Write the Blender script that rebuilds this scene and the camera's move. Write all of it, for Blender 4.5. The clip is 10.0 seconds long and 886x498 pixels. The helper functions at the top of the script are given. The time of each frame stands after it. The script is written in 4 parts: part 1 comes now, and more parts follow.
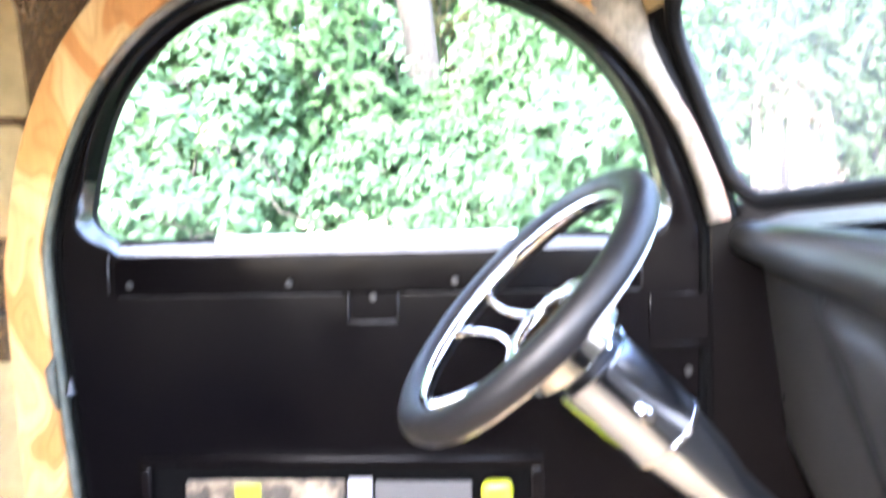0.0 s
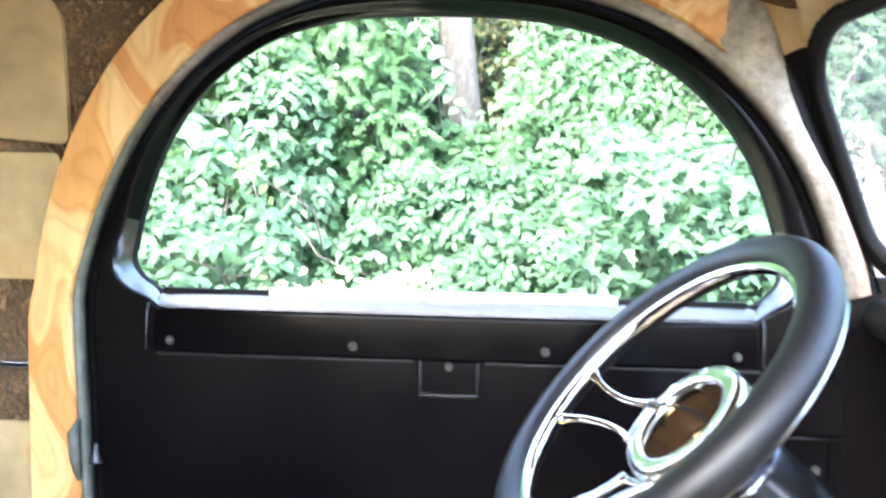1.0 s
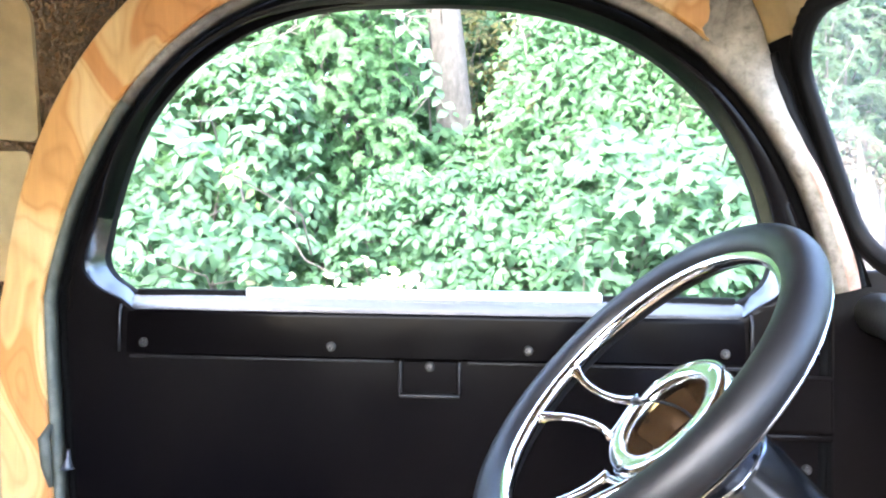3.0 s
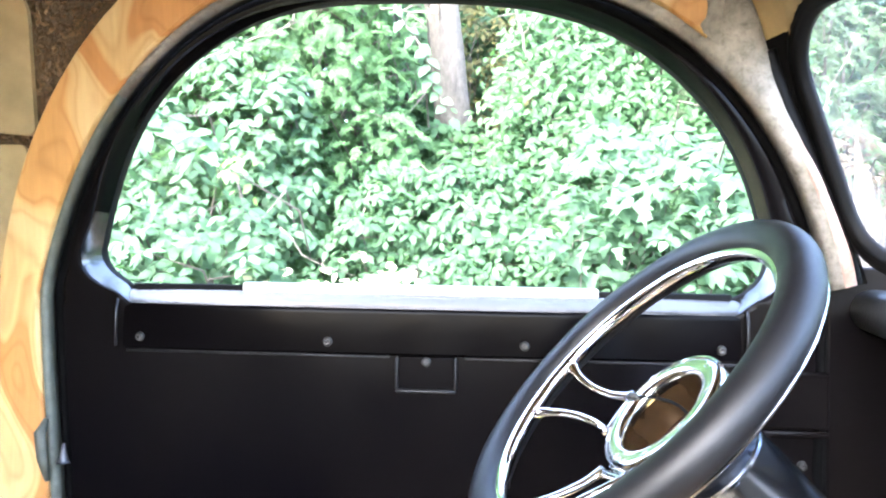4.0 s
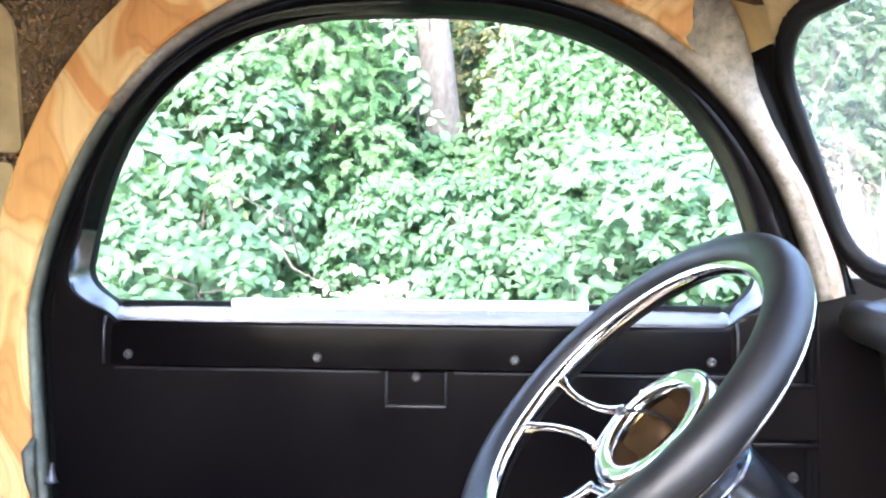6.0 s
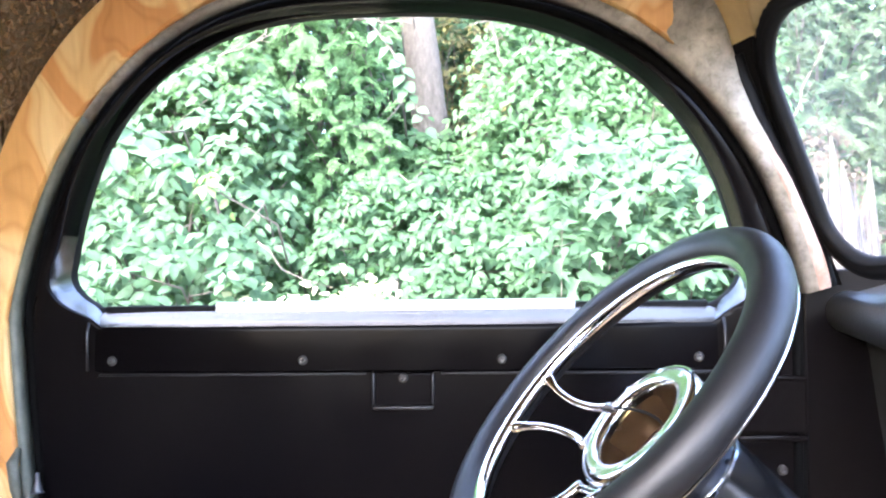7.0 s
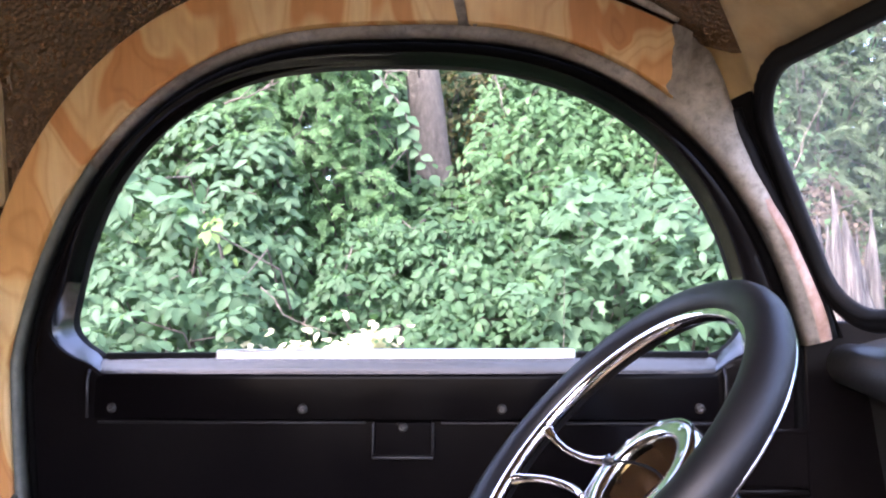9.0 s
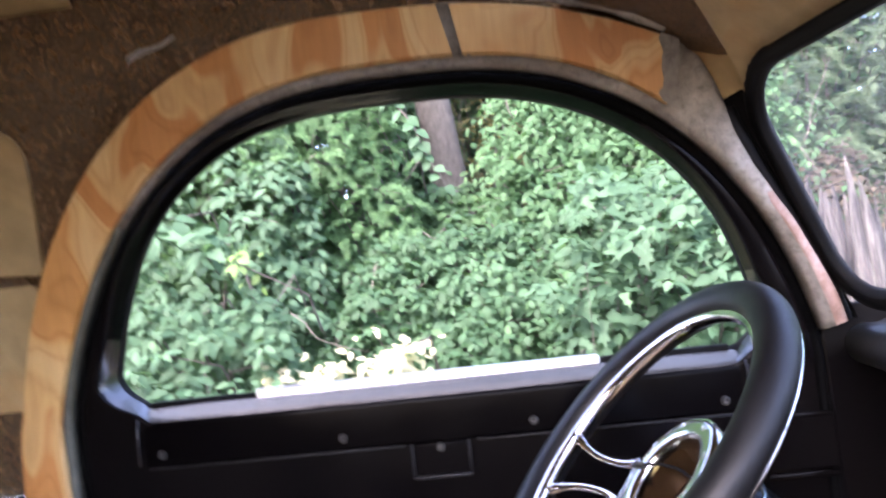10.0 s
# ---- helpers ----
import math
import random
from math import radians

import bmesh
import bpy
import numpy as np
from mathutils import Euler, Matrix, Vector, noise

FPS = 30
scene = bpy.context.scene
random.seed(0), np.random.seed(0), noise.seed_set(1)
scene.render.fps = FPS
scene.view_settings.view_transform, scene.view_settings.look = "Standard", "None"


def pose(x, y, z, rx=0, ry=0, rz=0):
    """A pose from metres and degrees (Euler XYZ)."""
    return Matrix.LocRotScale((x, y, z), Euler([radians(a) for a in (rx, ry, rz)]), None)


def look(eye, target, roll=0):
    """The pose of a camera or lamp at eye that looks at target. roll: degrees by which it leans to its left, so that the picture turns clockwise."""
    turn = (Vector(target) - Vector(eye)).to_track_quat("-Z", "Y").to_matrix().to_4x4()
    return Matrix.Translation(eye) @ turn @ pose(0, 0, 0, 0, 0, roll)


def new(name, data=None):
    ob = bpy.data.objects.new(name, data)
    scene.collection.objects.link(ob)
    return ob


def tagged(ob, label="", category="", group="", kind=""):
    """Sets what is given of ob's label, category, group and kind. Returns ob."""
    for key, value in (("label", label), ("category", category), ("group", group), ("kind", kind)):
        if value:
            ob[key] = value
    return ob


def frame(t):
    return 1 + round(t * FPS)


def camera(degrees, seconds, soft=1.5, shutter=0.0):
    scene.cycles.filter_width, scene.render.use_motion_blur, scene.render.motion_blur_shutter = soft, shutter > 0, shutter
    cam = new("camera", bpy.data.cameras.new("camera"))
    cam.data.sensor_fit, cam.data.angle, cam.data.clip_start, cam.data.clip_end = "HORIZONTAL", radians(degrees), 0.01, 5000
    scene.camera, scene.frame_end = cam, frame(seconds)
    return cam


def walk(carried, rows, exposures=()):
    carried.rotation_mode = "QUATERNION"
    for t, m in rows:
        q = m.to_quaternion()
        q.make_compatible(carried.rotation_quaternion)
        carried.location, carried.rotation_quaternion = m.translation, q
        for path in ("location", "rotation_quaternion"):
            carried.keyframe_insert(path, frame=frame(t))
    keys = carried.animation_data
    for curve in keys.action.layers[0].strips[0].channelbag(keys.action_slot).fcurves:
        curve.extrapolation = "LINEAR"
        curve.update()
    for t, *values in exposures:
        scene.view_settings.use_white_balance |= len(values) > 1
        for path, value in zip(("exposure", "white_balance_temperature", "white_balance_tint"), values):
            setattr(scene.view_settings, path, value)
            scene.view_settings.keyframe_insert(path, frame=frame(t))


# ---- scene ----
# seconds, stops: the camera closes down as the bright window fills its picture
EXPOSURES = [(0.0, 6.09, 6270, 15), (0.6, 5.67, 6150, 7), (1.5, 5.71, 6170, 10), (2.5, 5.63, 6170, 10), (5.0, 5.65, 6170, 10), (6.5, 5.63, 6190, 14), (7.2, 5.32, 6200, 16), (7.5, 5.17, 6210, 18), (8.0, 5.04, 6230, 24), (8.5, 4.78, 6280, 27), (9.0, 4.46, 6310, 29), (10.0, 4.33, 6330, 28)]
cam = camera(54.0, 10.0, soft=2.2, shutter=0.8)
PATH = [
    (0, (0.168, -1.146, 1.171), (0.042, 0.849, 1.122), -1.2),
    (0.1, (0.166, -1.138, 1.181), (0.049, 0.859, 1.159), -0.8),
    (0.3, (0.143, -1.114, 1.194), (0.011, 0.881, 1.158), 0.0),
    (0.5, (0.125, -1.079, 1.18), (-0.046, 0.913, 1.167), 1.2),
    (1, (0.07, -1.004, 1.189), (-0.086, 0.989, 1.243), 1.4),
    (1.5, (0.052, -0.991, 1.177), (-0.12, 0.998, 1.298), 1.3),
    (2, (0.083, -0.98, 1.175), (-0.053, 1.014, 1.261), 0.9),
    (2.5, (0.087, -0.978, 1.176), (-0.062, 1.015, 1.256), 0.8),
    (4, (0.088, -0.978, 1.175), (-0.055, 1.016, 1.242), 1.1),
    (4.5, (0.086, -0.979, 1.175), (-0.057, 1.014, 1.259), 1.2),
    (5, (0.088, -0.98, 1.177), (-0.057, 1.013, 1.269), 0.9),
    (6.5, (0.096, -0.973, 1.181), (-0.017, 1.022, 1.271), 0.2),
    (7, (0.1, -0.97, 1.184), (-0.008, 1.025, 1.265), -0.7),
    (7.5, (0.101, -0.968, 1.185), (-0.003, 1.029, 1.233), -1.2),
    (8, (0.102, -0.966, 1.185), (0.014, 1.032, 1.212), -1.1),
    (8.5, (0.103, -0.973, 1.187), (0.002, 1.015, 1.373), -0.2),
    (9, (0.103, -0.975, 1.188), (-0.012, 1.013, 1.373), -0.2),
    (9.5, (0.105, -0.974, 1.19), (0.006, 1.018, 1.348), -2.1),
    (10, (0.116, -1.013, 1.213), (-0.056, 0.971, 1.398), -6.1),
]
walk(cam, [(t, look(eye, target, roll)) for t, eye, target, roll in PATH], EXPOSURES)

# ---- light ----
SUN_FROM = Vector((-0.38, -0.55, 0.74)).normalized()
world = bpy.data.worlds.new("sky")
scene.world = world
world.use_nodes = True
wt = world.node_tree
sky = wt.nodes.new("ShaderNodeTexSky")
sky.sky_type = 'NISHITA'
sky.sun_disc = False
sky.sun_elevation = math.asin(SUN_FROM.z)
sky.sun_rotation = math.atan2(SUN_FROM.x, SUN_FROM.y)
wt.links.new(sky.outputs[0], wt.nodes["Background"].inputs[0])
sky.air_density, sky.dust_density, sky.ozone_density = 0.8, 4.0, 0.6
wt.nodes["Background"].inputs[1].default_value = 0.15
sun_data = bpy.data.lights.new("sun", 'SUN')
sun_data.energy, sun_data.angle, sun_data.color = 0.5, radians(35.0), (1.0, 0.97, 0.93)
sun = new("sun", sun_data)
sun.matrix_world = look(SUN_FROM * 20, (0, 0, 0))


# ---- materials ----
def mat(name, base=(0.5, 0.5, 0.5), rough=0.5, metal=0.0, spec=0.5, coat=0.0):
    m = bpy.data.materials.new(name)
    m.use_nodes = True
    b = m.node_tree.nodes["Principled BSDF"]
    b.inputs["Base Color"].default_value = (*base, 1)
    b.inputs["Roughness"].default_value = rough
    b.inputs["Metallic"].default_value = metal
    b.inputs["Specular IOR Level"].default_value = spec
    b.inputs["Coat Weight"].default_value = coat
    return m


def node(m, kind, **sets):
    n = m.node_tree.nodes.new(kind)
    for k, v in sets.items():
        n.inputs[k].default_value = v
    return n


def link(m, a, b):
    m.node_tree.links.new(a, b)


def bsdf(m):
    return m.node_tree.nodes["Principled BSDF"]


def coords(m, scale=(1, 1, 1)):
    tc = m.node_tree.nodes.new("ShaderNodeTexCoord")
    mp = node(m, "ShaderNodeMapping", Scale=scale)
    link(m, tc.outputs["Object"], mp.inputs["Vector"])
    return mp.outputs["Vector"]


def noise_tex(m, vec, scale, detail=4.0, rough=0.55, distortion=0.0):
    n = node(m, "ShaderNodeTexNoise", Scale=scale, Detail=detail, Roughness=rough, Distortion=distortion)
    link(m, vec, n.inputs["Vector"])
    return n.outputs["Fac"]


def ramp(m, fac, stops):
    r = m.node_tree.nodes.new("ShaderNodeValToRGB")
    while len(r.color_ramp.elements) < len(stops):
        r.color_ramp.elements.new(0.5)
    for e, (p, c) in zip(r.color_ramp.elements, stops):
        e.position, e.color = p, (*c, 1)
    link(m, fac, r.inputs["Fac"])
    return r.outputs["Color"]


def bump(m, fac, strength, distance):
    b = node(m, "ShaderNodeBump", Strength=strength, Distance=distance)
    link(m, fac, b.inputs["Height"])
    link(m, b.outputs["Normal"], bsdf(m).inputs["Normal"])


def mixed(m, fac, a, b, mode='MIX'):
    x = m.node_tree.nodes.new("ShaderNodeMix")
    x.data_type, x.blend_type = 'RGBA', mode
    sockets = [s for s in x.inputs if s.enabled]
    for sock, v in zip(sockets, (fac, a, b)):
        if isinstance(v, (int, float)):
            sock.default_value = v
        elif isinstance(v, tuple):
            sock.default_value = (*v, 1)
        else:
            link(m, v, sock)
    return [s for s in x.outputs if s.enabled][0]


def black_paint(name, spec, haze):
    m = mat(name, (0.003, 0.003, 0.004), 0.2, spec=spec)
    v = coords(m)
    r = noise_tex(m, v, 9.0, 5.0)
    link(m, ramp(m, r, [(0.3, (0.14, 0.14, 0.14)), (0.75, (0.27, 0.27, 0.27))]), bsdf(m).inputs["Roughness"])
    # brown patches: some dust, and the door's warm reflected sheen put into the colour
    c = noise_tex(m, v, 3.0, 6.0, 0.65)
    link(m, ramp(m, c, [(0.35, (0.0014, 0.0012, 0.0016)), (0.55, (0.0016 + 0.45 * haze, 0.0013 + 0.38 * haze, 0.0015 + 0.32 * haze)), (0.75, (0.0022 + haze, 0.0018 + 0.86 * haze, 0.0018 + 0.70 * haze))]), bsdf(m).inputs["Base Color"])
    bump(m, noise_tex(m, v, 60.0, 3.0), 0.08, 0.002)
    return m


def plywood():
    m = mat("plywood", (0.5, 0.3, 0.14), 0.55)
    v = coords(m, (1.0, 1.0, 0.45))
    blot = noise_tex(m, v, 9.5, 1.6, 0.40, 1.1)
    rings = m.node_tree.nodes.new("ShaderNodeMath")
    rings.operation = 'PINGPONG'
    rings.inputs[1].default_value = 0.045
    link(m, blot, rings.inputs[0])
    line = ramp(m, rings.outputs[0], [(0.0, (0.86, 0.80, 0.72)), (0.018, (1.0, 1.0, 1.0)), (1.0, (1.0, 1.0, 1.0))])
    grain = noise_tex(m, coords(m, (140.0, 40.0, 7.0)), 1.0, 4.0, 0.6)
    stain = noise_tex(m, coords(m), 6.0, 5.0, 0.6)
    base = ramp(m, blot, [(0.0, (0.48, 0.238, 0.060)), (0.37, (0.50, 0.255, 0.070)), (0.40, (0.56, 0.350, 0.130)), (0.50, (0.59, 0.400, 0.170)), (0.565, (0.56, 0.355, 0.130)), (0.585, (0.45, 0.196, 0.046)), (0.70, (0.47, 0.216, 0.054)), (1.0, (0.52, 0.27, 0.08))])
    base = mixed(m, 1.0, base, line, 'MULTIPLY')
    base = mixed(m, 1.0, base, ramp(m, stain, [(0.3, (0.84, 0.82, 0.80)), (0.6, (1.0, 1.0, 1.0))]), 'MULTIPLY')
    g = ramp(m, grain, [(0.3, (0.85, 0.83, 0.80)), (0.7, (1.0, 1.0, 1.0))])
    link(m, mixed(m, 1.0, base, g, 'MULTIPLY'), bsdf(m).inputs["Base Color"])
    bump(m, grain, 0.15, 0.001)
    return m


def primer_metal(rusty=True, tone=1.0):
    m = mat("bare_filler_metal", (0.3, 0.28, 0.25), 0.62, spec=0.3)
    v = coords(m)
    broad = noise_tex(m, v, 14.0, 4.0, 0.6, 0.8)
    fine = noise_tex(m, v, 95.0, 8.0, 0.75, 0.4)
    base = ramp(m, broad, [(p, tuple(tone * a for a in c)) for p, c in ((0.30, (0.172, 0.153, 0.124)), (0.46, (0.252, 0.231, 0.192)), (0.60, (0.312, 0.290, 0.246)), (0.74, (0.43, 0.41, 0.362)))])
    base = mixed(m, 1.0, base, ramp(m, fine, [(0.32, (0.55, 0.53, 0.5)), (0.5, (1, 1, 1)), (0.72, (1.35, 1.33, 1.3))]), 'MULTIPLY')
    if rusty:
        rust = noise_tex(m, coords(m, (8.0, 8.0, 3.5)), 1.0, 6.0, 0.65, 0.5)
        base = mixed(m, ramp(m, rust, [(0.56, (0, 0, 0)), (0.66, (0.6, 0.6, 0.6))]), base, mixed(m, fine, (0.18, 0.115, 0.08), (0.29, 0.225, 0.18)))
    link(m, base, bsdf(m).inputs["Base Color"])
    bump(m, fine, 0.5, 0.003)
    return m


def sprayed_deadener():
    m = mat("sprayed_deadener", (0.03, 0.02, 0.012), 0.26, spec=1.0)
    bsdf(m).inputs["Specular Tint"].default_value = (1.0, 0.70, 0.40, 1)
    v = coords(m)
    big = noise_tex(m, v, 6.0, 5.0, 0.6)
    base = ramp(m, big, [(0.3, (0.027, 0.0155, 0.0085)), (0.8, (0.080, 0.048, 0.025))])
    specks = ramp(m, noise_tex(m, v, 120.0, 3.0, 0.6), [(0.42, (0.45, 0.45, 0.45)), (0.54, (1.0, 1.0, 1.0)), (0.60, (2.6, 2.5, 2.3))])
    link(m, mixed(m, 1.0, base, specks, 'MULTIPLY'), bsdf(m).inputs["Base Color"])
    w = node(m, "ShaderNodeTexVoronoi", Scale=185.0)
    link(m, v, w.inputs["Vector"])
    lumps = mixed(m, 0.45, w.outputs["Distance"], noise_tex(m, v, 130.0, 5.0, 0.72))
    bump(m, lumps, 1.0, 0.010)
    bsdf(m).inputs["IOR"].default_value = 1.9
    return m


def tan_felt():
    m = mat("tan_panel", (0.36, 0.25, 0.11), 0.75)
    v = coords(m)
    n = noise_tex(m, v, 30.0, 6.0, 0.65)
    blotch = noise_tex(m, v, 9.0, 3.0, 0.5, 0.6)
    spots = ramp(m, n, [(0.3, (0.29, 0.21, 0.095)), (0.75, (0.39, 0.285, 0.135))])
    link(m, mixed(m, 1.0, spots, ramp(m, blotch, [(0.35, (0.70, 0.72, 0.70)), (0.55, (1.0, 1.0, 1.0)), (0.72, (1.02, 0.84, 0.62))]), 'MULTIPLY'), bsdf(m).inputs["Base Color"])
    bump(m, n, 0.1, 0.002)
    return m


def leather():
    m = mat("black_leather", (0.005, 0.005, 0.0055), 0.45, spec=0.3)
    v = coords(m)
    w = node(m, "ShaderNodeTexVoronoi", Scale=1100.0)
    link(m, v, w.inputs["Vector"])
    bump(m, w.outputs["Distance"], 0.22, 0.0005)
    link(m, ramp(m, noise_tex(m, v, 25.0), [(0.3, (0.40, 0.40, 0.40)), (0.8, (0.54, 0.54, 0.54))]), bsdf(m).inputs["Roughness"])
    return m


def dash_vinyl():
    m = mat("black_vinyl", (0.014, 0.014, 0.013), 0.4, spec=0.45)
    v = coords(m)
    bump(m, noise_tex(m, v, 330.0, 3.0), 0.3, 0.001)
    link(m, ramp(m, noise_tex(m, v, 7.0, 4.0), [(0.3, (0.26, 0.26, 0.26)), (0.8, (0.46, 0.46, 0.46))]), bsdf(m).inputs["Roughness"])
    return m


def chrome():
    m = mat("chrome", (0.75, 0.75, 0.76), 0.06, metal=1.0)
    bump(m, noise_tex(m, coords(m), 40.0, 2.0), 0.01, 0.001)
    return m


def leaf_mat(name, dark, light, gloss=0.58):
    m = mat(name, light, gloss, spec=0.15)
    g = m.node_tree.nodes.new("ShaderNodeNewGeometry")
    c = ramp(m, g.outputs["Random Per Island"], [(0.0, dark), (0.55, tuple((a + b) / 2 for a, b in zip(dark, light))), (0.93, light), (1.0, (light[0] * 1.3, light[1] * 1.2, light[2] * 1.1))])
    n = noise_tex(m, coords(m), 55.0, 3.0, 0.6)
    c = mixed(m, 1.0, c, ramp(m, n, [(0.3, (0.84, 0.86, 0.84)), (0.7, (1.10, 1.08, 1.10))]), 'MULTIPLY')
    link(m, c, bsdf(m).inputs["Base Color"])
    bump(m, n, 0.5, 0.004)
    t = node(m, "ShaderNodeBsdfTranslucent")
    link(m, mixed(m, 1.0, c, (0.95, 1.0, 0.62), 'MULTIPLY'), t.inputs["Color"])
    mix = node(m, "ShaderNodeMixShader", Fac=0.48)
    out = m.node_tree.nodes["Material Output"]
    link(m, bsdf(m).outputs[0], mix.inputs[1])
    link(m, t.outputs[0], mix.inputs[2])
    link(m, mix.outputs[0], out.inputs["Surface"])
    return m


def bark():
    m = mat("bark", (0.17, 0.13, 0.1), 0.9)
    v = coords(m, (16.0, 16.0, 7.0))
    n = noise_tex(m, v, 4.0, 7.0, 0.72)
    link(m, ramp(m, n, [(0.3, (0.034, 0.031, 0.026)), (0.7, (0.098, 0.090, 0.076))]), bsdf(m).inputs["Base Color"])
    bump(m, n, 0.8, 0.02)
    return m


def weathered_wood():
    m = mat("weathered_wood", (0.35, 0.33, 0.31), 0.85)
    n = noise_tex(m, coords(m, (75.0, 75.0, 3.0)), 1.0, 6.0, 0.7)
    link(m, ramp(m, n, [(0.38, (0.006, 0.0056, 0.0055)), (0.50, (0.030, 0.028, 0.028)), (0.68, (0.092, 0.091, 0.080))]), bsdf(m).inputs["Base Color"])
    bump(m, n, 0.9, 0.012)
    return m


def soil():
    m = mat("soil", (0.09, 0.07, 0.05), 0.95)
    v = coords(m)
    n = noise_tex(m, v, 3.0, 8.0, 0.7)
    link(m, ramp(m, n, [(0.3, (0.05, 0.045, 0.025)), (0.55, (0.10, 0.085, 0.05)), (0.75, (0.07, 0.10, 0.03))]), bsdf(m).inputs["Base Color"])
    bump(m, n, 0.6, 0.05)
    return m


def glass_mat():
    m = mat("dusty_glass", (1, 1, 1), 0.0)
    nt = m.node_tree
    clear = nt.nodes.new("ShaderNodeBsdfTransparent")
    gl = node(m, "ShaderNodeBsdfGlossy", Roughness=0.02)
    lw = node(m, "ShaderNodeLayerWeight", Blend=0.5)
    power = nt.nodes.new("ShaderNodeMath")
    power.operation = 'POWER'
    power.inputs[1].default_value = 4.0
    link(m, lw.outputs["Facing"], power.inputs[0])
    gain = nt.nodes.new("ShaderNodeMath")
    gain.operation = 'MULTIPLY_ADD'
    gain.inputs[1].default_value, gain.inputs[2].default_value = 0.6, 0.04
    link(m, power.outputs[0], gain.inputs[0])
    mix = nt.nodes.new("ShaderNodeMixShader")
    link(m, gain.outputs[0], mix.inputs[0])
    link(m, clear.outputs[0], mix.inputs[1])
    link(m, gl.outputs[0], mix.inputs[2])
    haze = node(m, "ShaderNodeBsdfTranslucent", Color=(0.75, 0.74, 0.70, 1))
    dm = nt.nodes.new("ShaderNodeMixShader")
    d = noise_tex(m, coords(m), 9.0, 6.0, 0.65)
    link(m, ramp(m, d, [(0.3, (0.012, 0.012, 0.012)), (0.8, (0.07, 0.07, 0.07))]), dm.inputs[0])
    link(m, mix.outputs[0], dm.inputs[1])
    link(m, haze.outputs[0], dm.inputs[2])
    link(m, dm.outputs[0], nt.nodes["Material Output"].inputs["Surface"])
    return m


M_BLACK, M_PLY, M_METAL, M_DEAD, M_TAN = black_paint("dusty_sheen_black", 0.05, 0.0042), plywood(), primer_metal(True, 0.74), sprayed_deadener(), tan_felt()
M_MOULD = black_paint("black_satin_paint", 0.035, 0.0006)
M_FLANGE = primer_metal(False, 0.62)
M_REVEAL = mat("black_enamel_edge", (0.003, 0.003, 0.0035), 0.22, spec=1.0)
bump(M_REVEAL, noise_tex(M_REVEAL, coords(M_REVEAL), 45.0, 4.0), 0.10, 0.002)
M_LEATHER, M_VINYL, M_CHROME = leather(), dash_vinyl(), chrome()
M_RUBBER = mat("black_rubber", (0.0028, 0.0028, 0.003), 0.6, spec=0.1)
# near-black that puts the shade of gaps and recesses into the colour
M_GAP = mat("gap_shade", (0.002, 0.002, 0.002), 0.9, spec=0.05)
M_STEEL = mat("zinc_screw", (0.072, 0.070, 0.066), 0.42, metal=0.85)
M_BRIGHT = mat("bare_aluminium", (0.80, 0.80, 0.79), 0.3, metal=0.6)
M_GREEN_EDGE = mat("green_grey_primer", (0.06, 0.064, 0.046), 0.6)
link(M_GREEN_EDGE, ramp(M_GREEN_EDGE, noise_tex(M_GREEN_EDGE, coords(M_GREEN_EDGE), 40.0, 6.0, 0.65), [(0.3, (0.034, 0.038, 0.028)), (0.7, (0.098, 0.104, 0.080))]), bsdf(M_GREEN_EDGE).inputs["Base Color"])
bump(M_GREEN_EDGE, noise_tex(M_GREEN_EDGE, coords(M_GREEN_EDGE), 60.0, 5.0), 0.4, 0.002)
M_HUB = mat("polished_hub", (0.60, 0.61, 0.58), 0.14, metal=1.0)
bump(M_HUB, noise_tex(M_HUB, coords(M_HUB), 160.0, 3.0), 0.05, 0.001)
# blue of the reflected sky is tinted into the metal colour
M_COLUMN = mat("polished_column", (0.42, 0.48, 0.58), 0.14, metal=1.0)
M_RUSTY = mat("pink_rust_primer", (0.36, 0.22, 0.16), 0.6, spec=0.3)
link(M_RUSTY, ramp(M_RUSTY, noise_tex(M_RUSTY, coords(M_RUSTY), 60.0, 6.0, 0.7), [(0.3, (0.17, 0.105, 0.075)), (0.5, (0.28, 0.185, 0.145)), (0.75, (0.36, 0.28, 0.24))]), bsdf(M_RUSTY).inputs["Base Color"])
bump(M_RUSTY, noise_tex(M_RUSTY, coords(M_RUSTY), 90.0, 5.0), 0.3, 0.002)
M_POLISH = mat("polished_ledge", (0.112, 0.094, 0.072), 0.24, metal=1.0)
bump(M_POLISH, noise_tex(M_POLISH, coords(M_POLISH, (3.0, 150.0, 150.0)), 2.0, 4.0), 0.30, 0.003)
M_CARPET = mat("tan_board", (0.36, 0.28, 0.17), 0.8)
link(M_CARPET, ramp(M_CARPET, noise_tex(M_CARPET, coords(M_CARPET), 12.0, 6.0, 0.65), [(0.3, (0.12, 0.092, 0.056)), (0.7, (0.20, 0.155, 0.10))]), bsdf(M_CARPET).inputs["Base Color"])
# lighter black for the beads that stand in for an edge highlight
M_BEAD = mat("highlight_bead", (0.010, 0.010, 0.011), 0.3, spec=0.3)
M_EDGE = mat("worn_black_edge", (0.006, 0.006, 0.007), 0.34, spec=0.25)
bump(M_EDGE, noise_tex(M_EDGE, coords(M_EDGE), 35.0, 5.0, 0.7), 0.5, 0.004)
M_PIN = mat("dull_pin", (0.030, 0.032, 0.038), 0.35)
M_TWIG = mat("bare_twig", (0.16, 0.14, 0.11), 0.8)
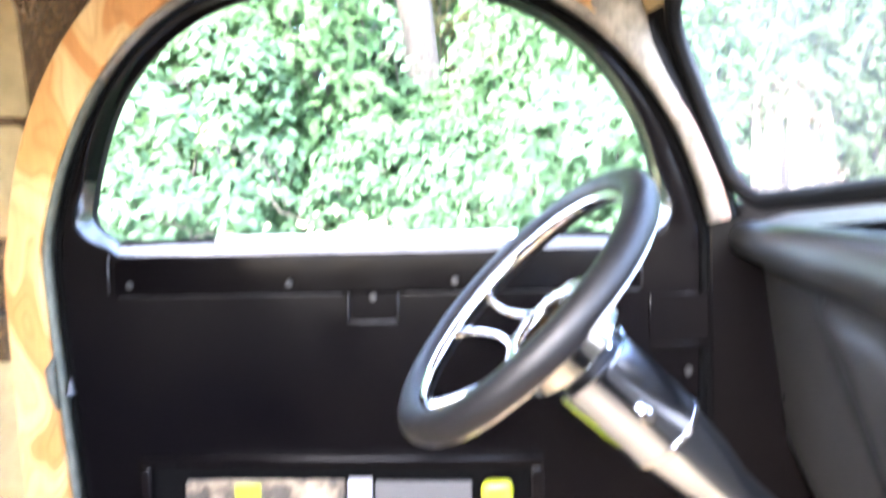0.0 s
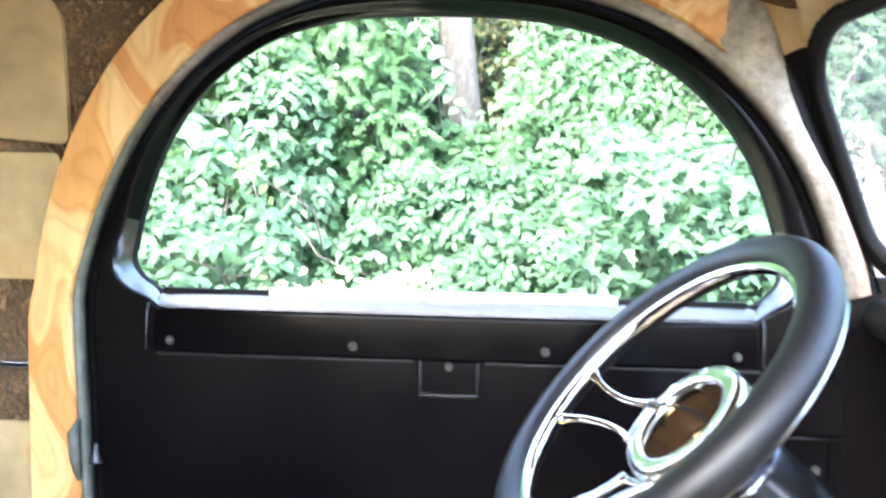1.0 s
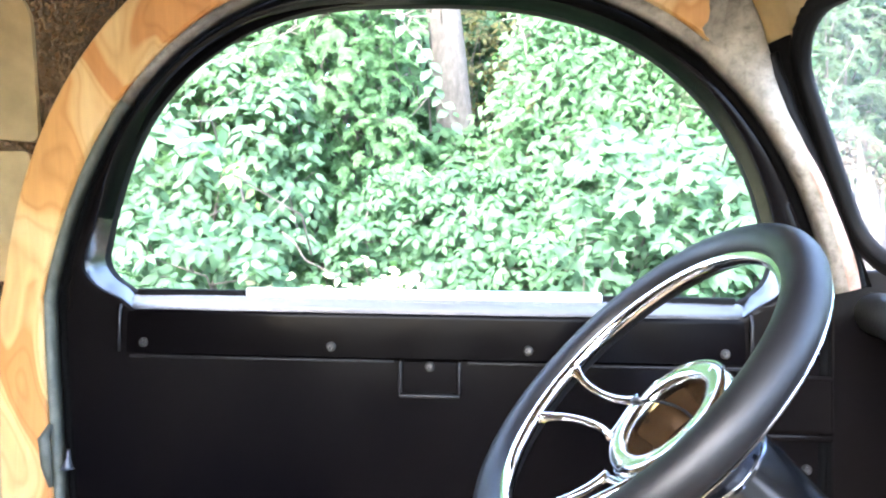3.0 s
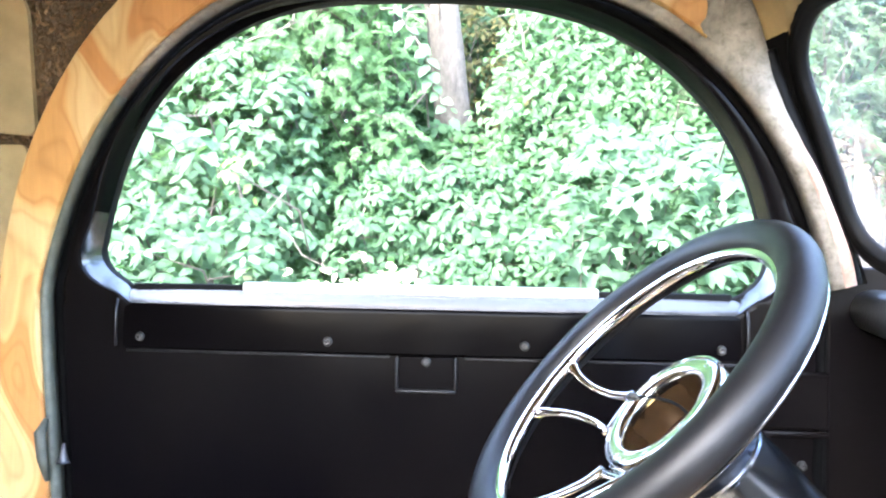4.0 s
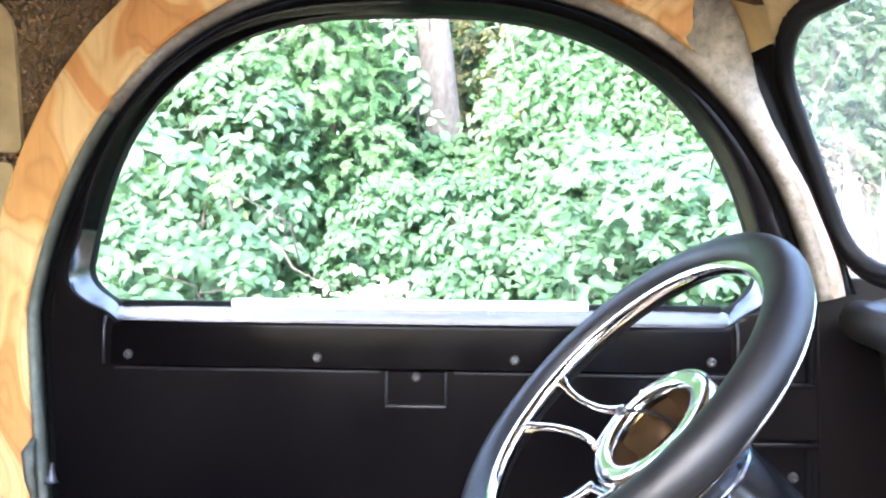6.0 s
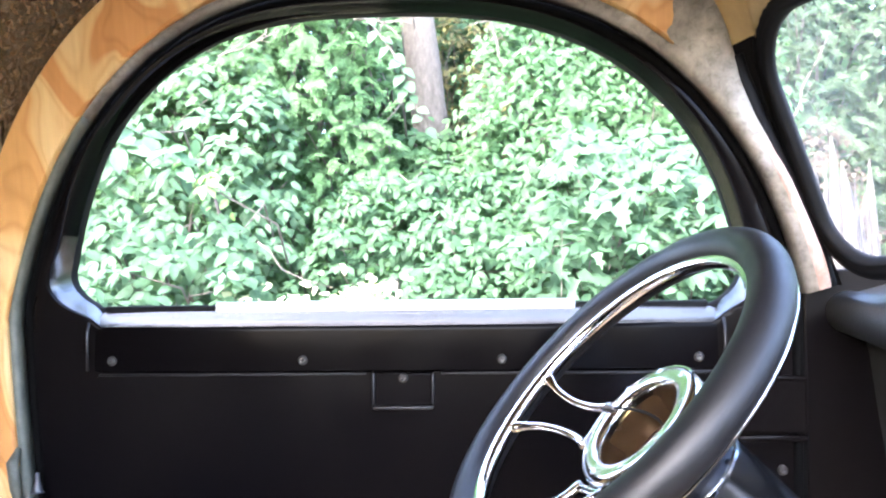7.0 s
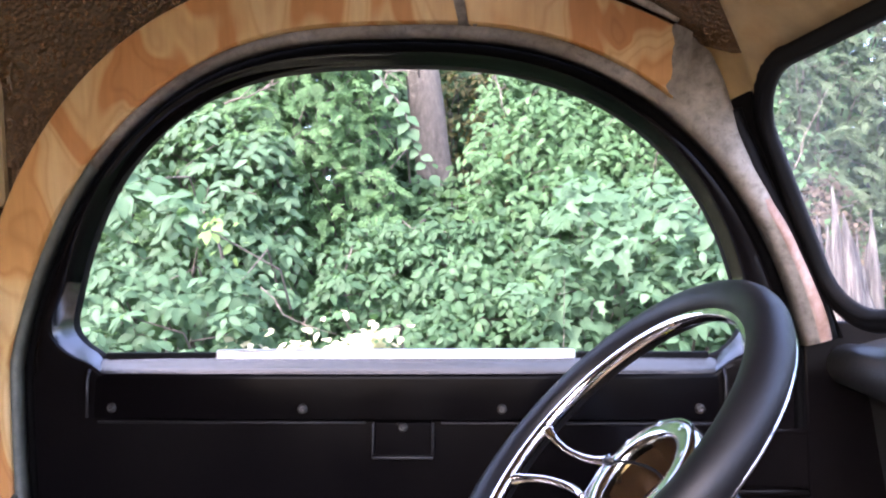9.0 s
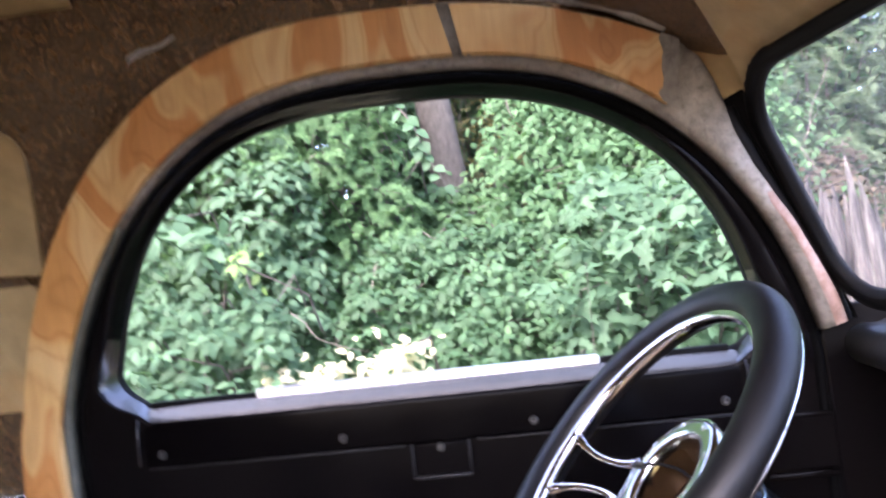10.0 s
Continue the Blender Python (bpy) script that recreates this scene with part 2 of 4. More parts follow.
link(M_TWIG, ramp(M_TWIG, noise_tex(M_TWIG, coords(M_TWIG), 60.0, 4.0), [(0.3, (0.035, 0.030, 0.024)), (0.7, (0.085, 0.077, 0.065))]), bsdf(M_TWIG).inputs["Base Color"])
M_BARK, M_WEATHERED, M_SOIL, M_GLASS = bark(), weathered_wood(), soil(), glass_mat()


# ---- mesh helpers ----
def mesh_from(name, verts, faces, material, smooth=True):
    me = bpy.data.meshes.new(name)
    me.from_pydata([tuple(v) for v in verts], [], faces)
    me.materials.append(material)
    bm = bmesh.new()
    bm.from_mesh(me)
    bmesh.ops.recalc_face_normals(bm, faces=bm.faces)
    bm.to_mesh(me)
    bm.free()
    if smooth:
        me.polygons.foreach_set("use_smooth", [True] * len(me.polygons))
    return me


def own(name, me, parent=None, label="", m=None):
    ob = new(name, me)
    if parent is not None:
        ob.parent = parent
    if m is not None:
        ob.matrix_basis = m
    return tagged(ob, label)


def part(name, bm, material, parent=None, label="", smooth=True, m=None):
    me = bpy.data.meshes.new(name)
    bmesh.ops.recalc_face_normals(bm, faces=bm.faces)
    bm.to_mesh(me)
    bm.free()
    me.materials.append(material)
    if smooth:
        me.polygons.foreach_set("use_smooth", [True] * len(me.polygons))
    ob = own(name, me, parent, label, m)
    return sharpen(ob, 22) if smooth else ob


def empty(name, at=(0, 0, 0)):
    ob = new(name)
    ob.location = at
    ob.empty_display_size = 0.05
    return ob


def grid_mesh(name, rows, material, close_rows=False, close_cols=False, smooth=True, caps=True):
    """A skin over rows of points, each row of the same length."""
    n, k = len(rows), len(rows[0])
    verts = [p for r in rows for p in r]
    faces = []
    for i in range(n if close_rows else n - 1):
        for j in range(k if close_cols else k - 1):
            a, b = (i + 1) % n, (j + 1) % k
            faces.append((i * k + j, a * k + j, a * k + b, i * k + b))
    if caps and close_cols and not close_rows:
        faces.append(tuple(range(k)))
        faces.append(tuple(range((n - 1) * k, n * k)))
    return mesh_from(name, verts, faces, material, smooth)


def sharpen(ob, angle=35):
    """Keep crisp edges crisp on a smooth mesh."""
    bm = bmesh.new()
    bm.from_mesh(ob.data)
    for e in bm.edges:
        if len(e.link_faces) == 2 and e.calc_face_angle(0) > radians(angle):
            e.smooth = False
    bm.to_mesh(ob.data)
    bm.free()
    return ob


def box_bm(x0, x1, y0, y1, z0, z1, bevel=0.0, segments=2):
    bm = bmesh.new()
    bmesh.ops.create_cube(bm, size=1.0)
    for v in bm.verts:
        v.co = Vector(((x0 + x1) / 2 + v.co.x * (x1 - x0), (y0 + y1) / 2 + v.co.y * (y1 - y0), (z0 + z1) / 2 + v.co.z * (z1 - z0)))
    if bevel:
        bmesh.ops.bevel(bm, geom=bm.edges[:], offset=bevel, segments=segments, affect='EDGES', profile=0.5)
    return bm


def tube_rows(points, radius, sides=10):
    """Rings round a line of points; radius: a number or one for each point."""
    pts = [Vector(p) for p in points]
    rows, up = [], None
    for i, p in enumerate(pts):
        d = (pts[min(i + 1, len(pts) - 1)] - pts[max(i - 1, 0)]).normalized()
        if up is None:
            up = d.orthogonal().normalized()
        up = (up - d * up.dot(d)).normalized()
        side = d.cross(up)
        r = radius[i] if isinstance(radius, (list, tuple)) else radius
        rows.append([p + r * (math.cos(a) * up + math.sin(a) * side) for a in (2 * math.pi * j / sides for j in range(sides))])
    return rows


def tube(name, points, radius, material, parent=None, sides=10, label=""):
    return own(name, grid_mesh(name, tube_rows(points, radius, sides), material, close_cols=True), parent, label)


def lathe_bm(profile, sides=48):
    """Turn a profile of (radius, height) round the z axis."""
    bm = bmesh.new()
    rings = [[bm.verts.new((r * math.cos(a), r * math.sin(a), h)) for a in (2 * math.pi * j / sides for j in range(sides))] for r, h in profile]
    for lo, hi in zip(rings, rings[1:]):
        for j in range(sides):
            bm.faces.new((lo[j], lo[(j + 1) % sides], hi[(j + 1) % sides], hi[j]))
    return bm


# ---- the side of the body: upright to the belt line, leaning in above it ----
BELT, LEAN_IN = 1.17, 0.19


def side_y(z):
    over = max(0.0, z - BELT)
    return -LEAN_IN * over


def arch(s, xc, left, right, z0, high, p_left, p_right, foot, foot_x_left=0.0, foot_x_right=0.0, taper_left=0.0, taper_right=0.0):
    """A point of an arch that narrows upwards: s from 0 (front foot) over the top to 1 (rear foot)."""
    leg = 0.2
    if s < leg:
        k = s / leg
        return xc + right + foot_x_right * (1 - k) ** 1.2, foot + (z0 - foot) * k
    if s > 1 - leg:
        k = (1 - s) / leg
        return xc - left + foot_x_left * (1 - k) ** 1.2, foot + (z0 - foot) * k
    a = math.pi * (s - leg) / (1 - 2 * leg)
    c, n = math.cos(a), max(0.0, math.sin(a))
    p, wide, taper = (p_right, right, taper_right) if c > 0 else (p_left, -left, taper_left)
    h = n ** (2 / p)
    return xc + wide * (1 - taper * h) * abs(c) ** (2 / p), z0 + high * h


def opening_line(s, grow=0.0):
    """The glass opening of the door, a closed line."""
    xc, left, right, zb, zs, high = -0.0193, 0.3704 + grow, 0.4000 + grow, 1.157 - grow, 1.20, 0.2823 + grow
    xl, xr, rl, rr = xc - left, xc + right, 0.062 + grow, 0.052 + grow
    if s < 0.7:
        a = math.pi * s / 0.7
        c, n = math.cos(a), max(0.0, math.sin(a))
        p, wide, taper = (2.684, right, 0.158) if c > 0 else (2.94, -left, 0.1984)
        h = n ** (2 / p)
        return xc + wide * (1 - taper * h) * abs(c) ** (2 / p), zs + high * h
    if s < 0.8:
        a = math.pi / 2 * (s - 0.7) / 0.1
        return xl + rl * (1 - math.cos(a)), zs - (zs - zb) * math.sin(a)
    if s < 0.9:
        k = (s - 0.8) / 0.1
        return xl + rl + (xr - xl - rl - rr) * k, zb
    a = math.pi / 2 * (s - 0.9) / 0.1
    return xr - rr + rr * math.sin(a), zb + (zs - zb) * (1 - math.cos(a))


def seal_line(s, inset=0.0, foot=0.45):
    return arch(s, -0.0141, 0.4275 - inset, 0.4592 - inset, 1.16, 0.3433 - inset, 2.80, 2.675, foot, 0.083, -0.02, 0.256, 0.206)


def wood_line(s, foot=0.45):
    return arch(s, -0.0431, 0.4577, 0.6059, 1.13, 0.4433, 2.417, 2.424, foot, 0.055, 0.0, 0.152, 0.134)


def between(a, b, profile, steps):
    """Rows of points across a band from line a to line b; profile: (share of the way, depth towards the cabin)."""
    rows = []
    for s in steps:
        (xa, za), (xb, zb) = a(s), b(s)
        row = []
        for k, d in profile:
            x, z = xa + (xb - xa) * k, za + (zb - za) * k
            row.append((x, side_y(z) - d, z))
        rows.append(row)
    return rows


def spread(a, b, n):
    return [a + (b - a) * i / (n - 1) for i in range(n)]


# ---- ground ----
def ground():
    rows = []
    for j in range(61):
        v = (j / 30 - 1)
        y = 60 * v * abs(v) ** 1.6 + 1.0
        row = []
        for i in range(61):
            u = (i / 30 - 1)
            x = 60 * u * abs(u) ** 1.6
            h = 0.06 * noise.noise((x * 0.6, y * 0.6, 0.0)) if abs(x) + abs(y) > 3 else 0.0
            row.append((x, y, h + (0.25 * min(1, max(0, y - 2.4) / 4))))
        rows.append(row)
    ob = own("ground", grid_mesh("ground", rows, M_SOIL))
    tagged(ob, "leaf-littered brown soil with some green growth", "ground", kind="structure")


ground()

# ---- the body shell of the old car ----
def polar(line, n, centre):
    """Distance from a centre to a closed line, by angle."""
    pts = [line(i / n) for i in range(n)]
    ang = np.unwrap([math.atan2(z - centre[1], x - centre[0]) for x, z in pts])
    rad = [math.hypot(x - centre[0], z - centre[1]) for x, z in pts]
    order = np.argsort(np.mod(ang, 2 * np.pi))
    a, r = np.mod(ang, 2 * np.pi)[order], np.array(rad)[order]
    return lambda t: float(np.interp(t % (2 * math.pi), np.r_[a[-1] - 2 * np.pi, a, a[0] + 2 * np.pi], np.r_[r[-1], r, r[0]]))


def closed_foot(line, foot):
    """An arch closed along its foot."""
    def at(s):
        if s < 0.8:
            return line(s / 0.8)
        (x0, z0), (x1, z1) = line(1.0), line(0.0)
        k = (s - 0.8) / 0.2
        return x0 + (x1 - x0) * k, foot
    return at


HEART = (0.0, 1.27)
FOOT = 0.42


def quarter_wall():
    """The inner skin round the door opening, coated with deadener."""
    steps = spread(0.30, 1.0, 90)
    rows = []
    for s in steps:
        x, z = wood_line(s, FOOT)
        dx, dz = x - HEART[0], z - HEART[1]
        far = min(1.0, max(0.05, (s - 0.36) * 12))
        reach = [(-0.012, 0.0), (0.0, 0.0), (0.02 * far, 0.001), (0.07 * far, 0.004), (0.16 * far, 0.01), (0.32 * far, 0.02), (0.6 * far, 0.03), (1.0 * far, 0.05)]
        row = []
        L = math.hypot(dx, dz)
        for k, d in reach:
            px, pz = x + dx / L * k, max(FOOT, z + dz / L * k)
            top = 1.60
            px = min(px, 0.375)
            if pz > top:
                pz = top
            row.append((px, side_y(pz) + 0.012 - d * 0.2, pz))
        rows.append(row)
    ob = own("wall_driver_side", grid_mesh("wall_driver_side", rows, M_DEAD))
    tagged(ob, "car body side coated with brown-black sprayed sound deadener", "body side", kind="structure")
    return ob


def roof_profile(k):
    """From the driver's side rail over to the other one, in y and z."""
    a = math.pi * k
    c, n = math.cos(a), math.sin(a)
    half = 0.557
    y = -0.615 + half * (1 if c > 0 else -1) * abs(c) ** 0.62
    z = 1.535 + 0.15 * n ** 0.75
    return y, z


def roof():
    rows = []
    for i in range(70):
        x = -1.55 + 1.93 * i / 69
        drop = 0.10 * max(0.0, (-x - 0.5)) ** 2 + 0.35 * max(0.0, x - 0.15) ** 2
        row = []
        for j in range(61):
            y, z = roof_profile(j / 60)
            lift = 0.0025 * noise.noise((x * 9, y * 9, z * 9))
            row.append((x, y, z - drop + lift))
        rows.append(row)
    ob = own("ceiling", grid_mesh("ceiling", rows, M_DEAD))
    solid = ob.modifiers.new("thickness", 'SOLIDIFY')
    solid.thickness, solid.offset = 0.012, 1.0
    tagged(ob, "low curved car roof coated with glossy brown-black deadener", "ceiling", kind="structure")
    return ob


WALL = quarter_wall()
CEILING = roof()


def shell():
    bm = box_bm(-1.6, 1.0, -1.42, 0.06, 0.33, 0.36)
    tagged(part("floor", bm, M_CARPET, smooth=False), "floor of the car covered with tan board", "floor", kind="structure")
    bm = box_bm(-1.62, -1.58, -1.30, 0.10, 0.36, 1.62)
    tagged(part("wall_rear", bm, M_DEAD, smooth=False), "rear bulkhead coated with dark deadener", "wall", kind="structure")
    bm = box_bm(0.98, 1.02, -1.35, 0.14, 0.36, 1.12)
    tagged(part("wall_front", bm, M_GAP, smooth=False), "dark firewall below the windscreen", "wall", kind="structure")
    # passenger side: closed below the window, open above it
    bm = box_bm(-1.6, 0.98, -1.34, -1.30, 0.36, 1.12, 0.01)
    side = tagged(part("wall_passenger_side", bm, M_BLACK, smooth=False), "black passenger side below its open window", "wall", kind="structure")
    part("rear_quarter", box_bm(-1.6, -0.62, -1.33, -1.30, 1.12, 1.56, 0.01), M_DEAD, side, smooth=False)


shell()


def kick_panel():
    bm = box_bm(0.447, 1.0, 0.020, 0.034, 0.36, 1.196, 0.003)
    tagged(part("wall_cowl_side", bm, M_BLACK, smooth=False), "black cowl side panel ahead of the door", "wall", kind="structure")


kick_panel()


def cowl():
    rows = []
    for x, z in ((0.50, 1.168), (0.62, 1.165), (0.80, 1.15), (1.03, 1.11)):
        rows.append([(x + 0.20 * (-y + 0.06) * (1 if x < 0.6 else 0.3), y, z - 0.05 * abs(y + 0.6) + 0.02) for y in spread(0.07, -1.36, 24)])
    ob = own("wall_cowl_top", grid_mesh("wall_cowl_top", rows, M_BLACK))
    solid = ob.modifiers.new("thickness", 'SOLIDIFY')
    solid.thickness = 0.006
    tagged(ob, "black cowl ahead of the windscreen", "cowl", kind="structure")


cowl()


def screen_frame():
    """A frame of axes in the windscreen: along it towards the car's middle, and up it."""
    corner = Vector((0.4804, 0.0125, 1.1818))
    up = Vector((-0.3996, -0.2119, 0.955)).normalized()
    along = Vector((0.2194, -0.975, 0.0259)).normalized()
    return corner, along, up


def flange_width(s):
    return 0.0095 + 0.006 * max(0.0, 1 - abs(s - 0.42) / 0.22)


def door_surround():
    """Plywood strips, metal flange and front pillar round the door opening."""
    hoop = empty("door_surround")
    tagged(hoop, "arched door opening of plywood strips and bare metal", "door frame", kind="structure")

    def inner(s):
        return seal_line(s, -flange_width(s) + 0.002, FOOT)

    def strip(name, s0, s1, n):
        prof = [(0.0, -0.004), (0.0, 0.010), (0.04, 0.013), (0.5, 0.014), (0.96, 0.013), (1.0, 0.009), (1.0, -0.010)]
        ob = own(name, grid_mesh(name, between(inner, lambda s: wood_line(s + 0.020 * max(0.0, (0.42 - s) / 0.045), FOOT), prof, spread(s0, s1, n)), M_PLY, close_cols=True), hoop, "pale plywood strip with orange grain")
        return sharpen(ob)

    strip("plywood_strip", 0.4748, 1.0, 110)
    strip("plywood_strip", 0.348, 0.4702, 40)
    prof = [(0.0, -0.006), (0.0, 0.0105), (1.0, 0.0105), (1.0, -0.006)]
    own("seam_filler", grid_mesh("seam_filler", between(inner, lambda s: wood_line(s, FOOT), prof, spread(0.466, 0.479, 5)), M_FLANGE, close_cols=True), hoop, "grey filler in the seam between the strips")
    # grey filler smeared over the front end of the plywood
    rows = []
    for i in range(9):
        row = []
        for j in range(15):
            k = j / 14
            end = 0.3530 + 0.004 * noise.noise((k * 5, 1, 4)) + 0.004 * (k - 0.5) + 0.0015 * noise.noise((k * 19, 3, 8))
            s = 0.340 + (end - 0.340) * i / 8
            (xa, za), (xb, zb) = inner(s), wood_line(s + 0.020 * max(0.0, (0.42 - s) / 0.045), FOOT)
            x, z = xa + (xb - xa) * k, za + (zb - za) * k
            row.append((x, side_y(z) - 0.0155 + 0.0012 * (i == 8) + 0.001 * noise.noise((x * 60, z * 60, 2)), z))
        rows.append(row)
    own("filler_smear", grid_mesh("filler_smear", rows, M_FLANGE), hoop, "grey filler smeared over the wood")
    # bare flange inside the plywood
    prof = [(0.0, -0.014), (0.0, 0.002), (0.3, 0.005), (1.0, 0.006), (1.0, -0.014)]
    steps = spread(0.34, 0.70, 76)
    own("flange", grid_mesh("flange", between(lambda s: seal_line(s, 0, FOOT), lambda s: seal_line(s, -flange_width(s), FOOT), prof, steps), M_FLANGE, close_cols=True), hoop, "bare grey metal flange")
    steps = spread(0.70, 1.0, 50)
    own("flange", grid_mesh("flange", between(lambda s: seal_line(s, 0, FOOT), lambda s: seal_line(s, -flange_width(s), FOOT), prof, steps), M_GREEN_EDGE, close_cols=True), hoop, "green-grey primed metal flange")
    # front pillar
    rows, edge = [], []
    for s in spread(0.192, 0.380, 80):
        x, z = seal_line(s, 0, FOOT)
        if z < 1.160:
            continue
        x2, z2 = seal_line(s + 0.002, 0, FOOT)
        t = Vector((x2 - x, z2 - z)).normalized()
        nx, nz = t.y, -t.x
        up = min(1.0, max(0.0, (z - 1.16) / 0.33))
        hi = min(1.0, max(0.0, (z - 1.36) / 0.09))
        hi = hi * hi * (3 - 2 * hi)
        w = float(np.interp(z, (1.18, 1.223, 1.265, 1.31, 1.345, 1.375, 1.40, 1.43, 1.46), (0.029, 0.027, 0.0235, 0.0215, 0.025, 0.037, 0.055, 0.077, 0.092)))
        fade = min(1.0, max(0.0, (0.366 - s) / 0.008))
        low = min(1.0, max(0.0, (0.353 - s) / 0.006))
        w = 0.016 + (w - 0.016) * fade * fade * (3 - 2 * fade)
        hi *= low
        if s < 0.356:
            edge.append(Vector((x + nx * w, side_y(z + nz * w) + 0.004, z + nz * w)))
        row = []
        for k, d in ((0, -0.02), (0, 0.004), (0.10, 0.004 + 0.005 * low), (0.5, 0.006 + 0.005 * low + 0.007 * hi), (0.88, 0.005 + 0.004 * low + 0.009 * hi), (1.0, 0.018 * hi), (1.0, -0.03)):
            px, pz = x + nx * w * k, z + nz * w * k
            row.append((px, side_y(pz) - d + 0.004 * noise.noise((px * 25, pz * 25, 3)), pz))
        rows.append(row)
    stripe = []
    for row in rows:
        if row[3][2] < 1.405:
            a, b = Vector(row[3]), Vector(row[5])
            wave = 0.25 * noise.noise((row[3][2] * 14, 2, 7))
            thin = min(1.0, max(0.02, (1.405 - row[3][2]) / 0.10))
            a = b.lerp(a, thin)
            mid = Vector(row[4]).lerp(b, 1 - thin)
            stripe.append([a.lerp(Vector(row[2]), (0.2 + wave) * thin) + Vector((0, -0.0012, 0)), a + Vector((0, -0.0016, 0)), mid + Vector((0, -0.0014, 0)), mid.lerp(b, 0.7) + Vector((0, -0.0012, 0))])
    own("primer_stripe", grid_mesh("primer_stripe", stripe, M_RUSTY), hoop, "pinkish-brown rust primer along the pillar")
    own("front_pillar", grid_mesh("front_pillar", rows, M_METAL, close_cols=True), hoop, "bare metal pillar with rust and grey filler")
    # black rubber along the pillar, and the cover between it and the windscreen
    run = [p for p in edge if p.z < 1.425]
    tube("pillar_rubber", run, [0.007 + 0.005 * min(1.0, (p.z - 1.17) / 0.2) for p in run], M_RUBBER, hoop, 8, "black rubber strip")
    c, u, v = screen_frame()
    run = [p for p in edge if p.z < 1.47]
    rows = []
    for p in run:
        h = (p.z - c.z) / v.z
        q = c + v * min(h, 0.30) + u * (0.012 + 0.034 * min(1.0, max(0.0, (h - 0.19) / 0.10)))
        rows.append([p + Vector((0, 0.006, 0)), p.lerp(q, 0.5) + Vector((0.0, 0.010, 0)), q + Vector((0.0, 0.004, 0))])
    own("pillar_cover", grid_mesh("pillar_cover", rows, M_RUBBER), hoop, "black cover beside the windscreen")
    rows = []
    for p in [q for q in edge if q.z > 1.43]:
        h = min(0.345, (p.z - c.z) / v.z)
        q = c + v * min(h, 0.305) + u * (0.010 + 0.050 * min(1.0, max(0.0, (h - 0.19) / 0.10)))
        rows.append([p + Vector((0, 0.003, 0)), p.lerp(q, 0.5) + Vector((0.0, 0.004, 0.004)), q])
    own("post_top", grid_mesh("post_top", rows, M_TAN), hoop, "tan backing beside the top of the pillar")
    # torn metal lip above the pillar
    lip = []
    for k in spread(0.0, 1.0, 14):
        x, z = wood_line(0.462 - 0.078 * k, FOOT)
        lip.append((x + 0.006, side_y(z) - 0.012 - 0.003 * noise.noise((k * 9, 0, 0)), z + 0.007 + 0.004 * noise.noise((k * 11, 3, 0))))
    tube("metal_lip", lip, [0.003 + 0.004 * abs(noise.noise((i * 0.7, 5, 0))) + 0.003 * (i > 9) for i in range(14)], M_METAL, hoop, 6, "torn edge of bare metal")
    # striker catch on the rear jamb
    pts = [(-0.434, -0.008, 1.005), (-0.437, -0.016, 0.990), (-0.434, -0.014, 0.960), (-0.430, -0.010, 0.935)]
    tube("latch_recess", pts, [0.003, 0.007, 0.0065, 0.003], M_GREEN_EDGE, hoop, 8, "grey worn latch recess")
    return hoop


SURROUND = door_surround()


def weatherstrip():
    pts = []
    prof = [(0.0, -0.022), (1.0, -0.022)]
    # flat near-black sheet standing for the shade in the door gap
    jamb = own("door_jamb", grid_mesh("door_jamb", between(lambda s: seal_line(s, 0.02, FOOT), lambda s: seal_line(s, -0.012, FOOT), prof, spread(0.0, 1.0, 120)), M_GAP))
    tagged(jamb, "dark jamb behind the door's edge", "door jamb", kind="structure")
    for s in spread(0.0, 1.0, 150):
        x, z = seal_line(s, 0.006, FOOT)
        pts.append((x, side_y(z) + 0.018, z))
    tube("weatherstrip", pts, 0.0065, M_GAP, SURROUND, 8, "black rubber weatherstrip")


weatherstrip()


def screw(parent, x, y, z, r=0.0053):
    bm = lathe_bm([(0, -0.0004), (0.26 * r, -0.0002), (0.34 * r, 0.0040), (0.45 * r, 0.0042), (0.5 * r, 0.0026), (0.62 * r, 0.0026), (0.68 * r, 0.0039), (0.9 * r, 0.003), (r, 0.0012), (r, -0.001)], 20)
    return part("screw", bm, M_STEEL, parent, "zinc screw", m=pose(x, y, z, 90))


